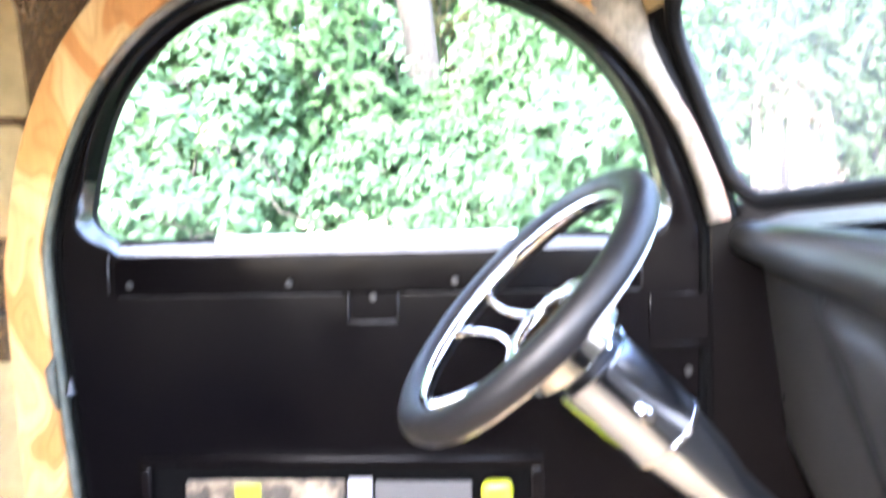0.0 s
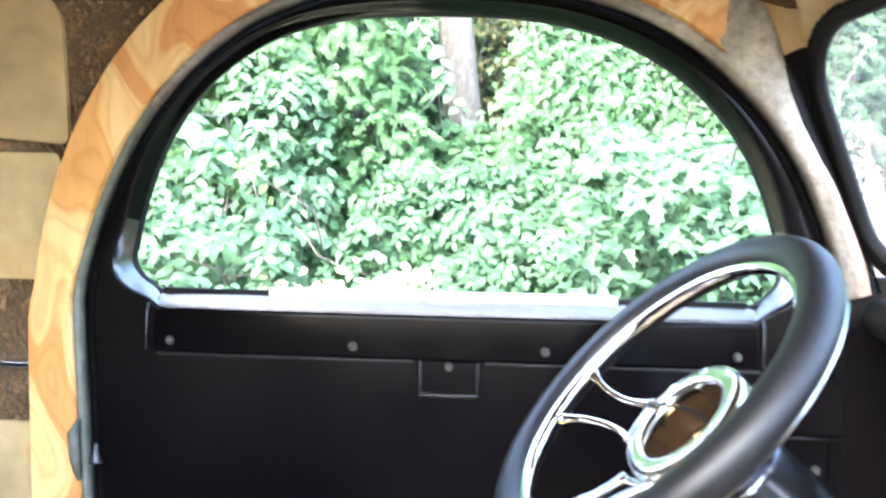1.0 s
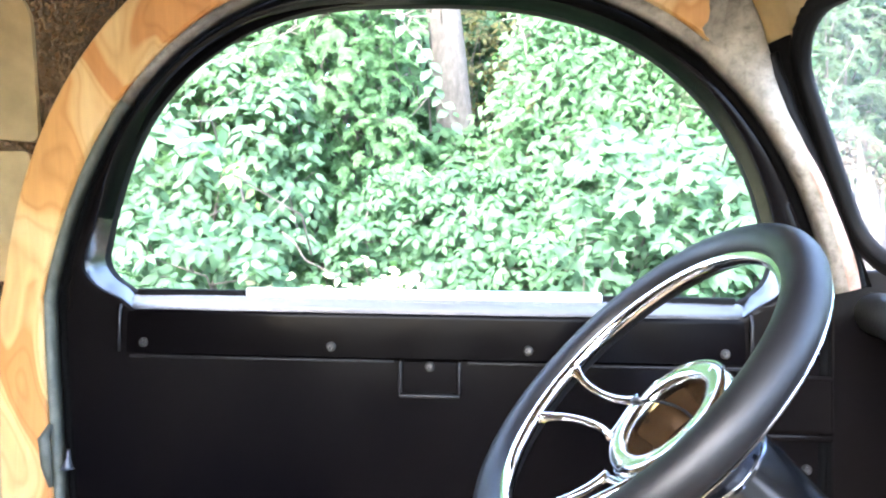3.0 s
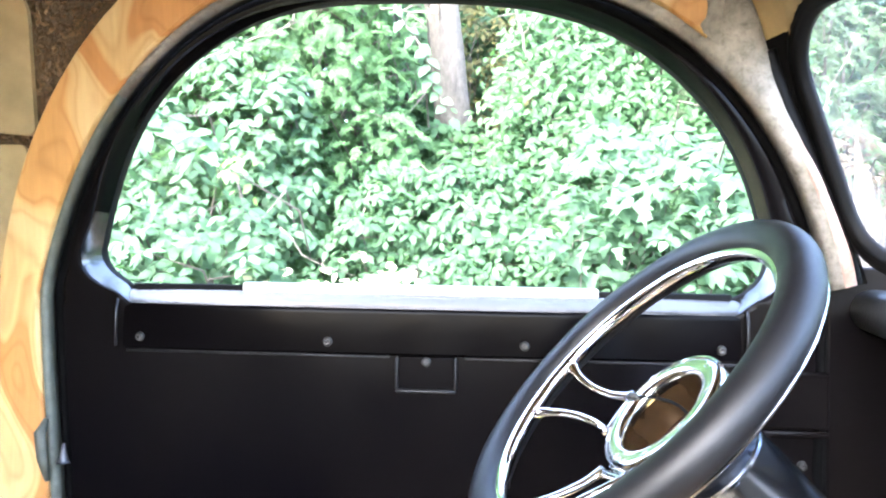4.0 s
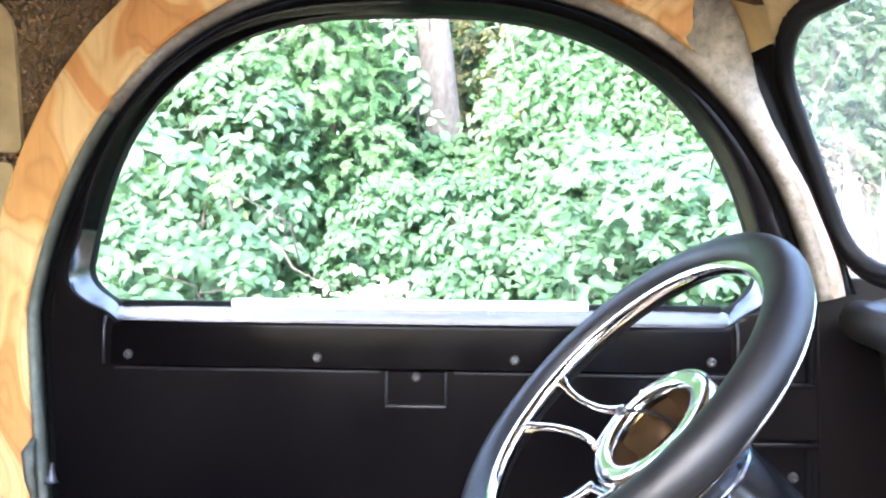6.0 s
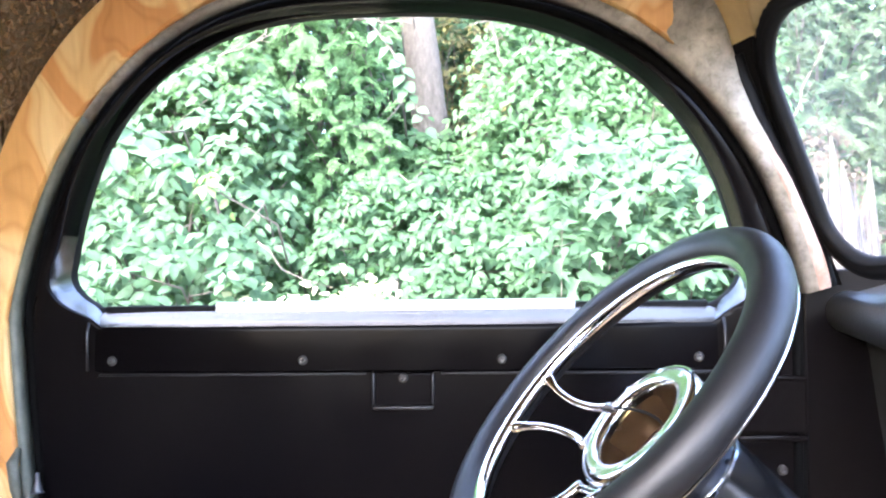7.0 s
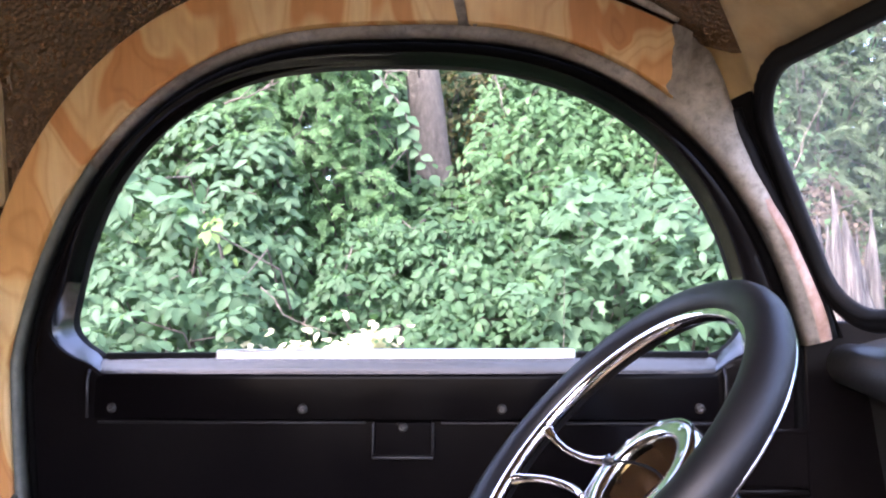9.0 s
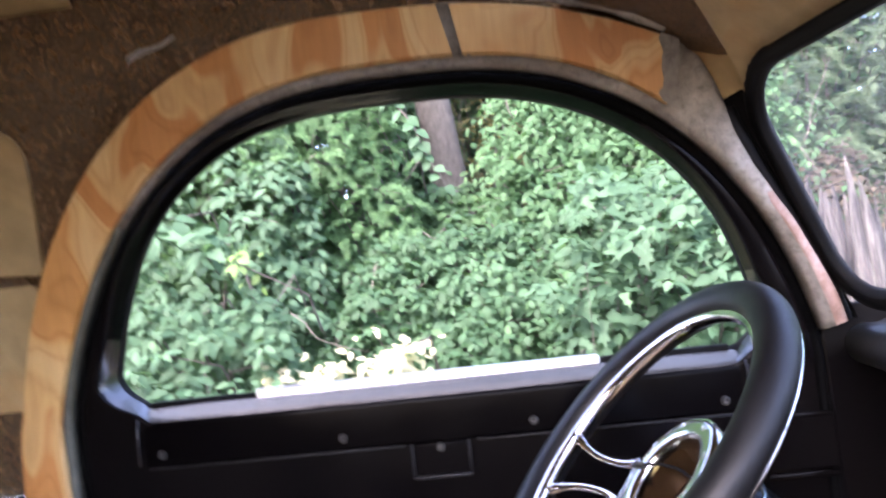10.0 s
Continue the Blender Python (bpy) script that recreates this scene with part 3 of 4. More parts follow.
def door():
    thing = empty("car_door")
    tagged(thing, "black-painted car door with an arched open window", "car door")
    r_in = polar(opening_line, 900, HEART)
    r_out = polar(closed_foot(lambda s: seal_line(s, 0.014, FOOT), FOOT), 1600, HEART)
    rows, reveal, upper, liner = [], [], [], []
    n = 360
    for i in range(n):
        a = 0.5 * math.pi + 2 * math.pi * i / n
        c, s_ = math.cos(a), math.sin(a)
        ri, ro = r_in(a), r_out(a)
        w = ro - ri
        z_in = HEART[1] + s_ * ri
        corner = min(1.0, max(0.0, (1.250 - z_in) / 0.075))
        b = min(0.0035 + 0.0125 * corner * corner * (3 - 2 * corner), 0.45 * w)
        up = min(1.0, max(0.0, (HEART[1] + s_ * (ri + 0.5 * w) - 1.13) / 0.10))
        roll = 0.006 * up * up * (3 - 2 * up)
        f = w - b

        def at(k, d):
            x, z = HEART[0] + c * k, HEART[1] + s_ * k
            dip = min(1.0, max(0.0, (1.195 - z) / 0.035)) * min(1.0, max(0.0, (0.366 - abs(x)) / 0.035))
            z -= 0.016 * dip * dip * (3 - 2 * dip)
            return x, side_y(z) - d, z

        liner.append([at(ri, -0.044), at(ri, -0.034), at(ri + 0.12 * b, -0.029)])
        edge = [at(ri + 0.10 * b, -0.0295), at(ri + 0.45 * b, -0.016), at(ri + 0.75 * b, -0.006), at(ri + 0.97 * b, -0.0012)]
        # one enamel edge in two finishes: bright reflection low, dark arch above
        (reveal if corner > 0 else upper).append(edge)
        rows.append([at(ri + 0.9 * b, -0.012), at(ri + b, -0.001), at(ri + b + 0.05 * f, 0.001 + 0.6 * roll), at(ri + b + 0.16 * f, 0.001 + 0.95 * roll), at(ri + b + 0.45 * f, 0.001 + roll),
                     at(ri + b + 0.75 * f, 0.001 + 0.7 * roll), at(ro - 0.003, -0.001), at(ro, -0.006), at(ro, -0.030)])
    frame_ob = own("inner_panel", grid_mesh("inner_panel", rows, M_BLACK, close_rows=True), thing, "satin black inner skin and window frame")
    sharpen(frame_ob, 50)
    own("window_liner", grid_mesh("window_liner", liner, M_RUBBER, close_rows=True), thing, "dull black rubber liner")
    own("window_reveal", grid_mesh("window_reveal", reveal, M_REVEAL), thing, "black enamel reveal, made glossier low down for its bright reflection")
    left = [r for r in upper if r[0][0] < 1e-6]
    right = [r for r in upper if r[0][0] >= 1e-6]
    own("arch_reveal", grid_mesh("arch_reveal", [reveal[-1]] + right + left + [reveal[0]], M_MOULD), thing, "upper reveal of the same enamel, dulled to look unlit")
    # outer skin below the window, its shoulder showing as a bright ledge
    bm = box_bm(-0.43, 0.46, 0.085, 0.10, 0.40, 1.125, 0.004)
    part("outer_skin", bm, M_BRIGHT, thing, "bright bare metal outer skin")
    bm = box_bm(-0.405, 0.40, 0.032, 0.098, 1.118, 1.128, 0.003)
    part("outer_ledge", bm, M_BRIGHT, thing, "bright metal window ledge")
    # glass run channel round the opening
    pts = [(x, side_y(z) + 0.034, z) for x, z in (opening_line(s % 1.0, 0.0055) for s in spread(-0.115, 0.815, 150))]
    tube("window_channel", pts, 0.0062, M_RUBBER, thing, 6, "black felt window channel")
    # strips of felt left at both ends of the sill
    for x0, x1 in ((-0.352, -0.2205), (0.196, 0.345)):
        part("belt_felt", box_bm(x0, x1, 0.026, 0.040, 1.150, 1.163, 0.003), M_RUBBER, thing, "black felt strip")
    part("belt_channel", box_bm(-0.2195, 0.195, 0.024, 0.046, 1.150, 1.166, 0.003), M_BRIGHT, thing, "bare bright metal channel")
    # garnish moulding
    def bow(x):
        return 0.010 * (x / 0.335) ** 2 - 0.002

    prof = [(1.088, 0.000), (1.0875, -0.006), (1.090, -0.0104), (1.110, -0.0103), (1.1335, -0.0100), (1.1370, -0.0098), (1.1395, -0.0088), (1.1420, -0.0060), (1.1500, 0.0080), (1.1552, 0.0178), (1.1552, 0.026), (1.088, 0.006)]
    rows = []
    for x, sh in ((-0.3575, 0.006), (-0.3555, 0.002), (-0.349, 0.0), (-0.25, 0.0), (-0.1, 0.0), (0.1, 0.0), (0.25, 0.0), (0.346, 0.0), (0.3525, 0.002), (0.3545, 0.006)):
        rows.append([(x, y + sh + bow(x), z + (sh if z < 1.1 else -0.3 * sh)) for z, y in prof])
    g = own("garnish_moulding", grid_mesh("garnish_moulding", rows, M_MOULD, close_cols=True), thing, "black moulding under the window")
    sharpen(g, 20)
    rows = [[(x, y + bow(x) - 0.0005, z + 0.0007 - drop) for z, y in ((1.1388, -0.0092), (1.1420, -0.0062), (1.1458, 0.0004), (1.1500, 0.0078), (1.1530, 0.0132), (1.1552, 0.0174))] for x, drop in ((-0.3545, 0.0012), (-0.349, 0.0), (-0.25, 0.0), (-0.1, 0.0), (0.1, 0.0), (0.25, 0.0), (0.346, 0.0), (0.3515, 0.0012))]
    own("top_bevel", grid_mesh("top_bevel", rows, M_POLISH), g, "worn polished ledge of the moulding")
    # added beads imitate the bright line reflected on the rounded ends
    for x in (-0.3568, 0.3538):
        tube("end_bead", [(x, -0.0045, 1.0905), (x, -0.0062, 1.11), (x, -0.0062, 1.135), (x, -0.002, 1.1445)], 0.0016, M_BEAD, g, 8, "slim bead added for the highlight on the moulding's end")
    for x in (-0.329, -0.109, 0.111, 0.326):
        screw(g, x, -0.0105 + bow(x), 1.1015)
    # bracket below the moulding
    br = part("pull_bracket", box_bm(-0.031, 0.035, -0.006, 0.002, 1.049, 1.087, 0.003), M_BLACK, thing, "small black bracket")
    screw(br, 0.002, -0.0065, 1.081, 0.0052)
    for dims in ((-0.0315, 0.0355, -0.012, -0.004, 1.0465, 1.0505), (-0.0325, -0.0295, -0.011, -0.003, 1.0505, 1.086), (0.0335, 0.0365, -0.011, -0.003, 1.0505, 1.086)):
        part("bracket_lip", box_bm(*dims, 0.0014), M_EDGE, br)
    # step in the panel pressing below the moulding
    for x0, x1, z in ((-0.345, -0.040, 1.0875), (0.044, 0.352, 1.0875)):
        part("pressing_ridge", box_bm(x0, x1, -0.0050 if x0 < 0 else -0.0085, 0.0, z - 0.0032, z - 0.0008, 0.0010), M_EDGE, thing)
    # lock pin at the rear edge
    bm = lathe_bm([(0, 0.012), (0.0025, 0.012), (0.003, 0.004), (0.006, -0.008), (0.008, -0.010), (0, -0.010)], 14)
    part("lock_pin", bm, M_PIN, thing, "small dull tapered pin", m=pose(-0.4085, -0.016, 0.967))
    # front pressing panel by the hinge pillar
    pf = part("front_pressing", box_bm(0.362, 0.440, -0.006, 0.0, 1.018, 1.078, 0.003), M_BLACK, thing, "shallow pressed panel")
    part("pressing_ridge", box_bm(0.362, 0.440, -0.0075, -0.002, 1.009, 1.017, 0.0030), M_BLACK, pf)
    part("pressing_ridge", box_bm(0.362, 0.440, -0.0075, -0.002, 1.074, 1.081, 0.0028), M_BLACK, pf)
    screw(thing, 0.412, -0.004, 0.979, 0.0055)
    # map pocket low on the door
    pocket = empty("map_pocket")
    pocket.parent = thing
    for nm, dims in (("pocket_top", (-0.318, 0.224, -0.020, 0.0, 0.858, 0.872)), ("pocket_side", (-0.318, -0.300, -0.020, 0.0, 0.62, 0.858)), ("pocket_side", (0.204, 0.224, -0.020, 0.0, 0.62, 0.858))):
        part(nm, box_bm(*dims, 0.004), M_BLACK, pocket)
    # back of the pocket coloured near-black for the shade inside
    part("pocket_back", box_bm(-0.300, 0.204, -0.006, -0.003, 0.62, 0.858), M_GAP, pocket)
    part("pocket_bottom", box_bm(-0.318, 0.224, -0.030, 0.0, 0.606, 0.621, 0.004), M_BLACK, pocket)
    return thing


door()


def pocket_things():
    def thing(name, dims, m, label, cat, bevel=0.003):
        return tagged(part(name, box_bm(*dims, bevel), m, None), label, cat)

    paper = mat("crumpled_paper", (0.5, 0.4, 0.27), 0.8)
    v = coords(paper)
    n = noise_tex(paper, v, 34.0, 3.0, 0.5)
    link(paper, ramp(paper, n, [(0.4, (0.05, 0.042, 0.032)), (0.52, (0.19, 0.15, 0.10)), (0.7, (0.30, 0.26, 0.19))]), bsdf(paper).inputs["Base Color"])
    bump(paper, n, 0.8, 0.02)
    yellow = mat("yellow_plastic", (0.42, 0.45, 0.015), 0.4)
    thing("crumpled_paper", (-0.255, -0.040, -0.018, -0.007, 0.622, 0.840), paper, "crumpled tan paper standing in the door pocket", "paper", 0.004)
    thing("sticker", (-0.186, -0.152, -0.022, -0.0185, 0.72, 0.836), yellow, "yellow sticker on the paper in the door pocket", "sticker", 0.001)
    thing("card", (-0.036, -0.004, -0.018, -0.008, 0.622, 0.842), mat("white_card", (0.30, 0.30, 0.33), 0.6), "white card standing in the door pocket", "card", 0.002)
    thing("grey_box", (0.000, 0.128, -0.018, -0.007, 0.622, 0.838), mat("grey_card", (0.055, 0.055, 0.054), 0.6), "grey cardboard box in the door pocket", "box", 0.003)
    thing("tape_roll", (0.140, 0.182, -0.024, -0.007, 0.622, 0.840), yellow, "yellow plastic container in the door pocket", "container", 0.010)


pocket_things()


# ---- windscreen, dashboard ----
def windscreen():
    win = empty("window_1")
    tagged(win, "dusty windscreen in a thick black rubber frame", "windscreen", kind="structure")
    c, u, v = screen_frame()
    nrm = u.cross(v).normalized()
    if nrm.x > 0:
        nrm = -nrm

    def loop(inset, lift, n=16):
        L, H = 0.60, 0.3133
        round_top, round_low = 0.088 - inset * 0.8, 0.077 - inset * 0.8
        pts = []
        for right, top, a0, r in ((1, 1, 0, round_top), (0, 1, 90, round_top), (0, 0, 180, round_low), (1, 0, 270, round_low)):
            cx = L - r - inset if right else r + inset
            cy = H - r - inset if top else r + inset
            for i in range(n):
                a = radians(a0 + 90 * i / (n - 1))
                t, h = cx + r * math.cos(a), cy + r * math.sin(a)
                h -= 0.0608 * max(0.0, t - 0.024) * min(1.0, h / H)
                pts.append(c + u * t + v * h + nrm * lift)
        return pts

    rows = [loop(-0.002, -0.02), loop(-0.001, 0.001), loop(0.003, 0.006), loop(0.013, 0.009), loop(0.016, 0.007), loop(0.018, 0.010), loop(0.0215, 0.006), loop(0.0240, 0.001), loop(0.0243, -0.004), loop(0.012, -0.006), loop(0.002, -0.02)]
    own("frame", grid_mesh("frame", rows, M_RUBBER, close_cols=True, caps=False), win, "thick black rubber frame")
    g = loop(0.020, -0.003)
    me = mesh_from("pane", g, [tuple(range(len(g)))], M_GLASS, False)
    pane = own("pane", me, win, "dusty glass")
    pane.visible_shadow = False


windscreen()


def header():
    """The panel between the top of the windscreen and the roof."""
    c, u, v = screen_frame()
    rows = []
    for k, up, rear in ((0, 0.300, -0.01), (1, 0.322, 0.012), (2, 0.350, 0.040), (3, 0.375, 0.075), (4, 0.395, 0.13)):
        rows.append([c + u * t + v * up + Vector((-rear, 0, 0.10 * rear)) for t in spread(-0.030, 1.2, 40)])
    ob = own("header", grid_mesh("header", rows, M_DEAD), CEILING)
    solid = ob.modifiers.new("thickness", 'SOLIDIFY')
    solid.thickness, solid.offset = 0.008, 1.0
    rows = []
    def rubber_top(t):
        if t < 0.088:
            return 0.2253 + math.sqrt(max(0.0, 0.088 ** 2 - (0.088 - t) ** 2))
        return 0.3133 - 0.0608 * (t - 0.024)

    for k, up, rear in ((0, -0.006, -0.004), (1, 0.006, 0.016), (2, 0.030, 0.044), (3, 0.055, 0.075), (4, 0.074, 0.112)):
        rows.append([c + u * t + v * (rubber_top(max(0.0, t)) + up) + Vector((-rear, 0, 0.10 * rear)) for t in spread(0.004 + 0.046 * k, 0.60, 50)])
    ob = own("tan_panel", grid_mesh("tan_panel", rows, M_TAN), CEILING)
    solid = ob.modifiers.new("thickness", 'SOLIDIFY')
    solid.thickness = 0.005


header()


def roof_panel():
    """A tan lining panel on the roof, behind the driver's rail."""
    rows = []
    for i in range(30):
        x = -1.25 + 0.90 * i / 29
        drop = 0.10 * max(0.0, -x - 0.5) ** 2
        row = []
        for k in spread(0.172 - 0.004 * i / 29, 0.36, 14):
            y, z = roof_profile(k)
            row.append((x, y, z - drop - 0.006))
        rows.append(row)
    ob = own("tan_panel", grid_mesh("tan_panel", rows, M_TAN), CEILING)
    solid = ob.modifiers.new("thickness", 'SOLIDIFY')
    solid.thickness = 0.004


roof_panel()


def tape_scrap():
    rows = []
    for k in spread(0.0, 1.0, 12):
        x, z = -0.306 + 0.060 * k, 1.5595 + 0.0185 * k + 0.0015 * math.sin(7 * k)
        w = 0.0042 - 0.0025 * k + 0.0008 * noise.noise((k * 9, 2, 1))
        rows.append([(x, side_y(z) + 0.0035, z - w), (x - 0.001, side_y(z) + 0.0005, z), (x - 0.002, side_y(z) + 0.0035, z + w)])
    ob = own("tape_scrap", grid_mesh("tape_scrap", rows, mat("grey_tape", (0.26, 0.25, 0.24), 0.35)))
    solid = ob.modifiers.new("thickness", 'SOLIDIFY')
    solid.thickness = 0.001
    tagged(ob, "torn scrap of pale grey tape on the deadener", "tape")


tape_scrap()


def side_panel(name, corners, top_round, low_slope, label, depth=0.010):
    """A flat insulating panel let into the body side, with rounded corners."""
    x0, x1, z0, z1 = corners
    pts = []
    r = top_round
    for cx, cz, a0, rr in ((x1 - r, z1 - r, 0, r), (x0 + r, z1 - r, 90, r), (x0 + 0.01, z0 + 0.01, 180, 0.01), (x1 - 0.01, z0 + 0.01, 270, 0.01)):
        for i in range(8):
            a = radians(a0 + 90 * i / 7)
            x, z = cx + rr * math.cos(a), cz + rr * math.sin(a)
            if a0 >= 180:
                z += low_slope * (x1 - x)
            pts.append((x, side_y(z) + 0.010 - 0.0, z))
    n = len(pts)
    verts = pts + [(x, y - 0.008, z) for x, y, z in pts]
    faces = [tuple(range(n)), tuple(range(n, 2 * n))] + [(i, (i + 1) % n, n + (i + 1) % n, n + i) for i in range(n)]
    ob = own(name, mesh_from(name, verts, faces, M_TAN, False), WALL, label)
    return ob


side_panel("tan_panel", (-0.95, -0.448, 1.328, 1.506), 0.050, 0.08, "tan insulating panel")
side_panel("tan_panel", (-0.95, -0.460, 1.169, 1.318), 0.008, 0.0, "tan insulating panel")
side_panel("tan_panel", (-0.95, -0.470, 0.60, 0.998), 0.02, 0.0, "tan insulating panel")
part("body_rib", box_bm(-0.95, -0.45, -0.006, 0.012, 1.062, 1.072, 0.003), M_COLUMN, WALL, "glinting metal rib")


def dashboard():
    d = empty("dashboard")
    tagged(d, "black vinyl-covered dashboard under the windscreen", "dashboard")
    c, u, v = screen_frame()
    flat = Vector((u.x, u.y, 0)).normalized()
    back = Vector((flat.y, -flat.x, 0))
    if back.x > 0:
        back = -back
    rows = []
    base = Vector((0.493, 0.032, 1.172))
    for t in spread(-0.040, 1.15, 60):
        k = max(0.0, t)
        R = 0.023 + 0.070 * min(k, 0.4)
        drop = 0.05 * k
        deep = 0.22 + 0.75 * k
        prof = [(-0.16, 0.020), (-0.05, 0.010)]
        for a in spread(110, -75, 12):
            prof.append((R * math.cos(radians(a)) * 1.05, -R + R * math.sin(radians(a))))
        prof += [(-0.006, -2.04 * R), (-0.016, -2.10 * R)]
        for f in spread(0.08, 1.0, 12):
            z = -2.1 * R - f * deep
            fold = 1 / (1 + math.exp(-(t - 0.13 - 0.30 * f) / 0.012))
            prof.append((-0.018 - 0.03 * f + 0.022 * fold, z))
        prof += [(-0.20, -2.1 * R - deep - 0.01)]
        row = []
        for b, z in prof:
            soft = 0.005 * noise.noise((t * 6, z * 9, 1.0))
            row.append(base + flat * t + back * (b + soft) + Vector((0, 0, z - drop)))
        rows.append(row)
    own("dash_cover", grid_mesh("dash_cover", rows, M_VINYL), d, "black vinyl dash cover with a padded roll")
    bm = lathe_bm([(0, 0.003), (0.003, 0.003), (0.0055, 0.001), (0.0055, -0.002)], 16)
    part("screw", bm, M_STEEL, d, "small screw", m=Matrix.Translation((0.4745, 0.018, 1.1805)))


dashboard()


# ---- steering wheel and column ----
HUB = Vector((0.1907, -0.2645, 1.095))
AXIS = Vector((-0.7027, -0.1956, 0.684)).normalized()


def wheel_pose():
    side = Vector((-AXIS.y, AXIS.x, 0)).normalized() * -1
    if side.y < 0:
        side = -side
    down = AXIS.cross(side)
    m = Matrix((side, down, AXIS)).transposed().to_4x4()
    m.translation = HUB
    return m


def steering_wheel():
    w = empty("steering_wheel")
    w.matrix_world = wheel_pose()
    tagged(w, "chrome three-spoke steering wheel with black leather rim", "steering wheel")
    R, r = 0.1603, 0.0168
    rows = []
    for i in range(120):
        a = 2 * math.pi * i / 120
        row = []
        for j in range(22):
            b = 2 * math.pi * j / 22
            rr = R + r * math.cos(b)
            row.append((rr * math.cos(a), rr * math.sin(a), r * math.sin(b)))
        rows.append(row)
    own("rim", grid_mesh("rim", rows, M_LEATHER, close_rows=True, close_cols=True), w, "black leather grip")
    # polished ring let into the inside of the rim
    rows = []
    for i in range(120):
        a = 2 * math.pi * i / 120
        row = []
        for k, h in ((0.1470, -0.0066), (0.1415, -0.0058), (0.1392, -0.0032), (0.1386, 0.0), (0.1392, 0.0032), (0.1415, 0.0058), (0.1470, 0.0066)):
            row.append((k * math.cos(a), k * math.sin(a), h))
        rows.append(row)
    own("inner_ring", grid_mesh("inner_ring", rows, M_CHROME, close_rows=True), w, "chrome inner ring")
    # seam stitched round the back
    rows = tube_rows([((R + 0.0098) * math.cos(a), (R + 0.0098) * math.sin(a), -0.0134) for a in spread(0, 2 * math.pi, 100)], 0.0018, 6)
    own("seam", grid_mesh("seam", rows, M_CHROME), w, "bright metal edge under the grip")
    # hub: a thick polished ring, open in the middle
    ring = [(0.0514 - 0.0108 * (1 if math.cos(a) > 0 else -1) * abs(math.cos(a)) ** 0.75, -0.0405 + 0.0085 * math.sin(a) ** 0.8) for a in spread(0.02, math.pi - 0.02, 19)]
    bm = lathe_bm([(0.0405, -0.066)] + ring + [(0.0622, -0.0490), (0.0612, -0.0500), (0.0612, -0.0530), (0.0622, -0.0540), (0.0622, -0.0740), (0.058, -0.078), (0.040, -0.082)], 72)
    hub = part("hub", bm, M_HUB, w, "polished hub ring with the horn button missing")
    brown = mat("brown_hub_inside", (0.085, 0.045, 0.018), 0.22, metal=0.55)
    link(brown, ramp(brown, noise_tex(brown, coords(brown), 30.0, 2.5), [(0.30, (0.035, 0.020, 0.010)), (0.60, (0.060, 0.036, 0.017)), (0.80, (0.12, 0.075, 0.032))]), bsdf(brown).inputs["Base Color"])
    bm = lathe_bm([(0.0404, -0.0430), (0.0400, -0.060), (0.039, -0.070), (0.030, -0.073), (0.018, -0.069), (0.0, -0.069)], 48)
    part("hub_well", bm, brown, hub, "brownish inside of the hub")
    bm = lathe_bm([(0.0, -0.057), (0.006, -0.057), (0.0075, -0.059), (0.0075, -0.067)], 6)
    part("nut", bm, mat("brass_nut", (0.55, 0.38, 0.14), 0.3, metal=1.0), hub, "brass hub nut", smooth=False)
    for i in range(9):
        a = 2 * math.pi * i / 9 + 0.2
        bm = lathe_bm([(0, -0.0330), (0.0014, -0.0330), (0.0016, -0.0312), (0.0026, -0.0309), (0.0031, -0.0312), (0.0034, -0.0324)], 14)
        part("bolt", bm, M_HUB, hub, smooth=False, m=Matrix.Translation((0.0530 * math.cos(a), 0.0530 * math.sin(a), -0.0007)))
    pts = [(0.050, -0.002, -0.0300), (0.036, -0.007, -0.0335), (0.021, -0.0105, -0.036), (0.006, -0.0125, -0.039), (-0.008, -0.0125, -0.042), (-0.020, -0.010, -0.047), (-0.030, -0.003, -0.056), (-0.034, 0.006, -0.066)]
    tube("horn_wire", pts, 0.0013, M_RUBBER, hub, 8, "thin loose black wire")
    pts = [(0.057, 0.000, -0.0310), (0.050, -0.002, -0.0297), (0.043, -0.004, -0.0318)]
    tube("wire_clip", pts, [0.002, 0.003, 0.002], M_STEEL, hub, 8, "small grey connector")
    # three spokes, each of two curved rods meeting at the hub
    for deg in (12.5, 95, 178):
        sp = empty("spoke")
        sp.parent = w
        c, s = math.cos(radians(deg)), math.sin(radians(deg))

        def at(rr, off, h):
            return c * rr - s * off, s * rr + c * off, h

        for sg in (-1, 1):
            pts, rad = [], []
            for k in spread(0, 1, 18):
                rr = 0.064 + 0.076 * k
                bow = 0.0155 + (0.0155 * ((k - 0.35) / 0.65) ** 2.2 if k > 0.35 else 0.006 * ((0.35 - k) / 0.35) ** 2)
                pts.append(at(rr, sg * bow, -0.038 + 0.036 * k ** 1.2))
                rad.append(0.0043 - 0.0006 * math.sin(math.pi * k) + 0.0022 * max(0.0, (k - 0.85) / 0.15))
            tube("rod", pts, rad, M_CHROME, sp, 12)
        tube("web", [at(0.0665, o, -0.040) for o in (-0.021, -0.012, 0.0, 0.012, 0.021)], [0.0040, 0.0042, 0.0044, 0.0042, 0.0040], M_HUB, sp, 10)
        for sg in (-1, 1):
            tube("boss", [at(rr, sg * 0.010, -0.046) for rr in (0.056, 0.064, 0.069)], [0.0055, 0.0055, 0.0040], M_HUB, sp, 10)
    return w


steering_wheel()


def steering_column():
    col = empty("steering_column")
    col.matrix_world = wheel_pose()
    tagged(col, "polished chrome tilt steering column with a small knob", "steering column")
    bm = lathe_bm([(0.0, -0.074), (0.034, -0.074), (0.036, -0.076), (0.036, -0.098), (0.0, -0.098)], 56)
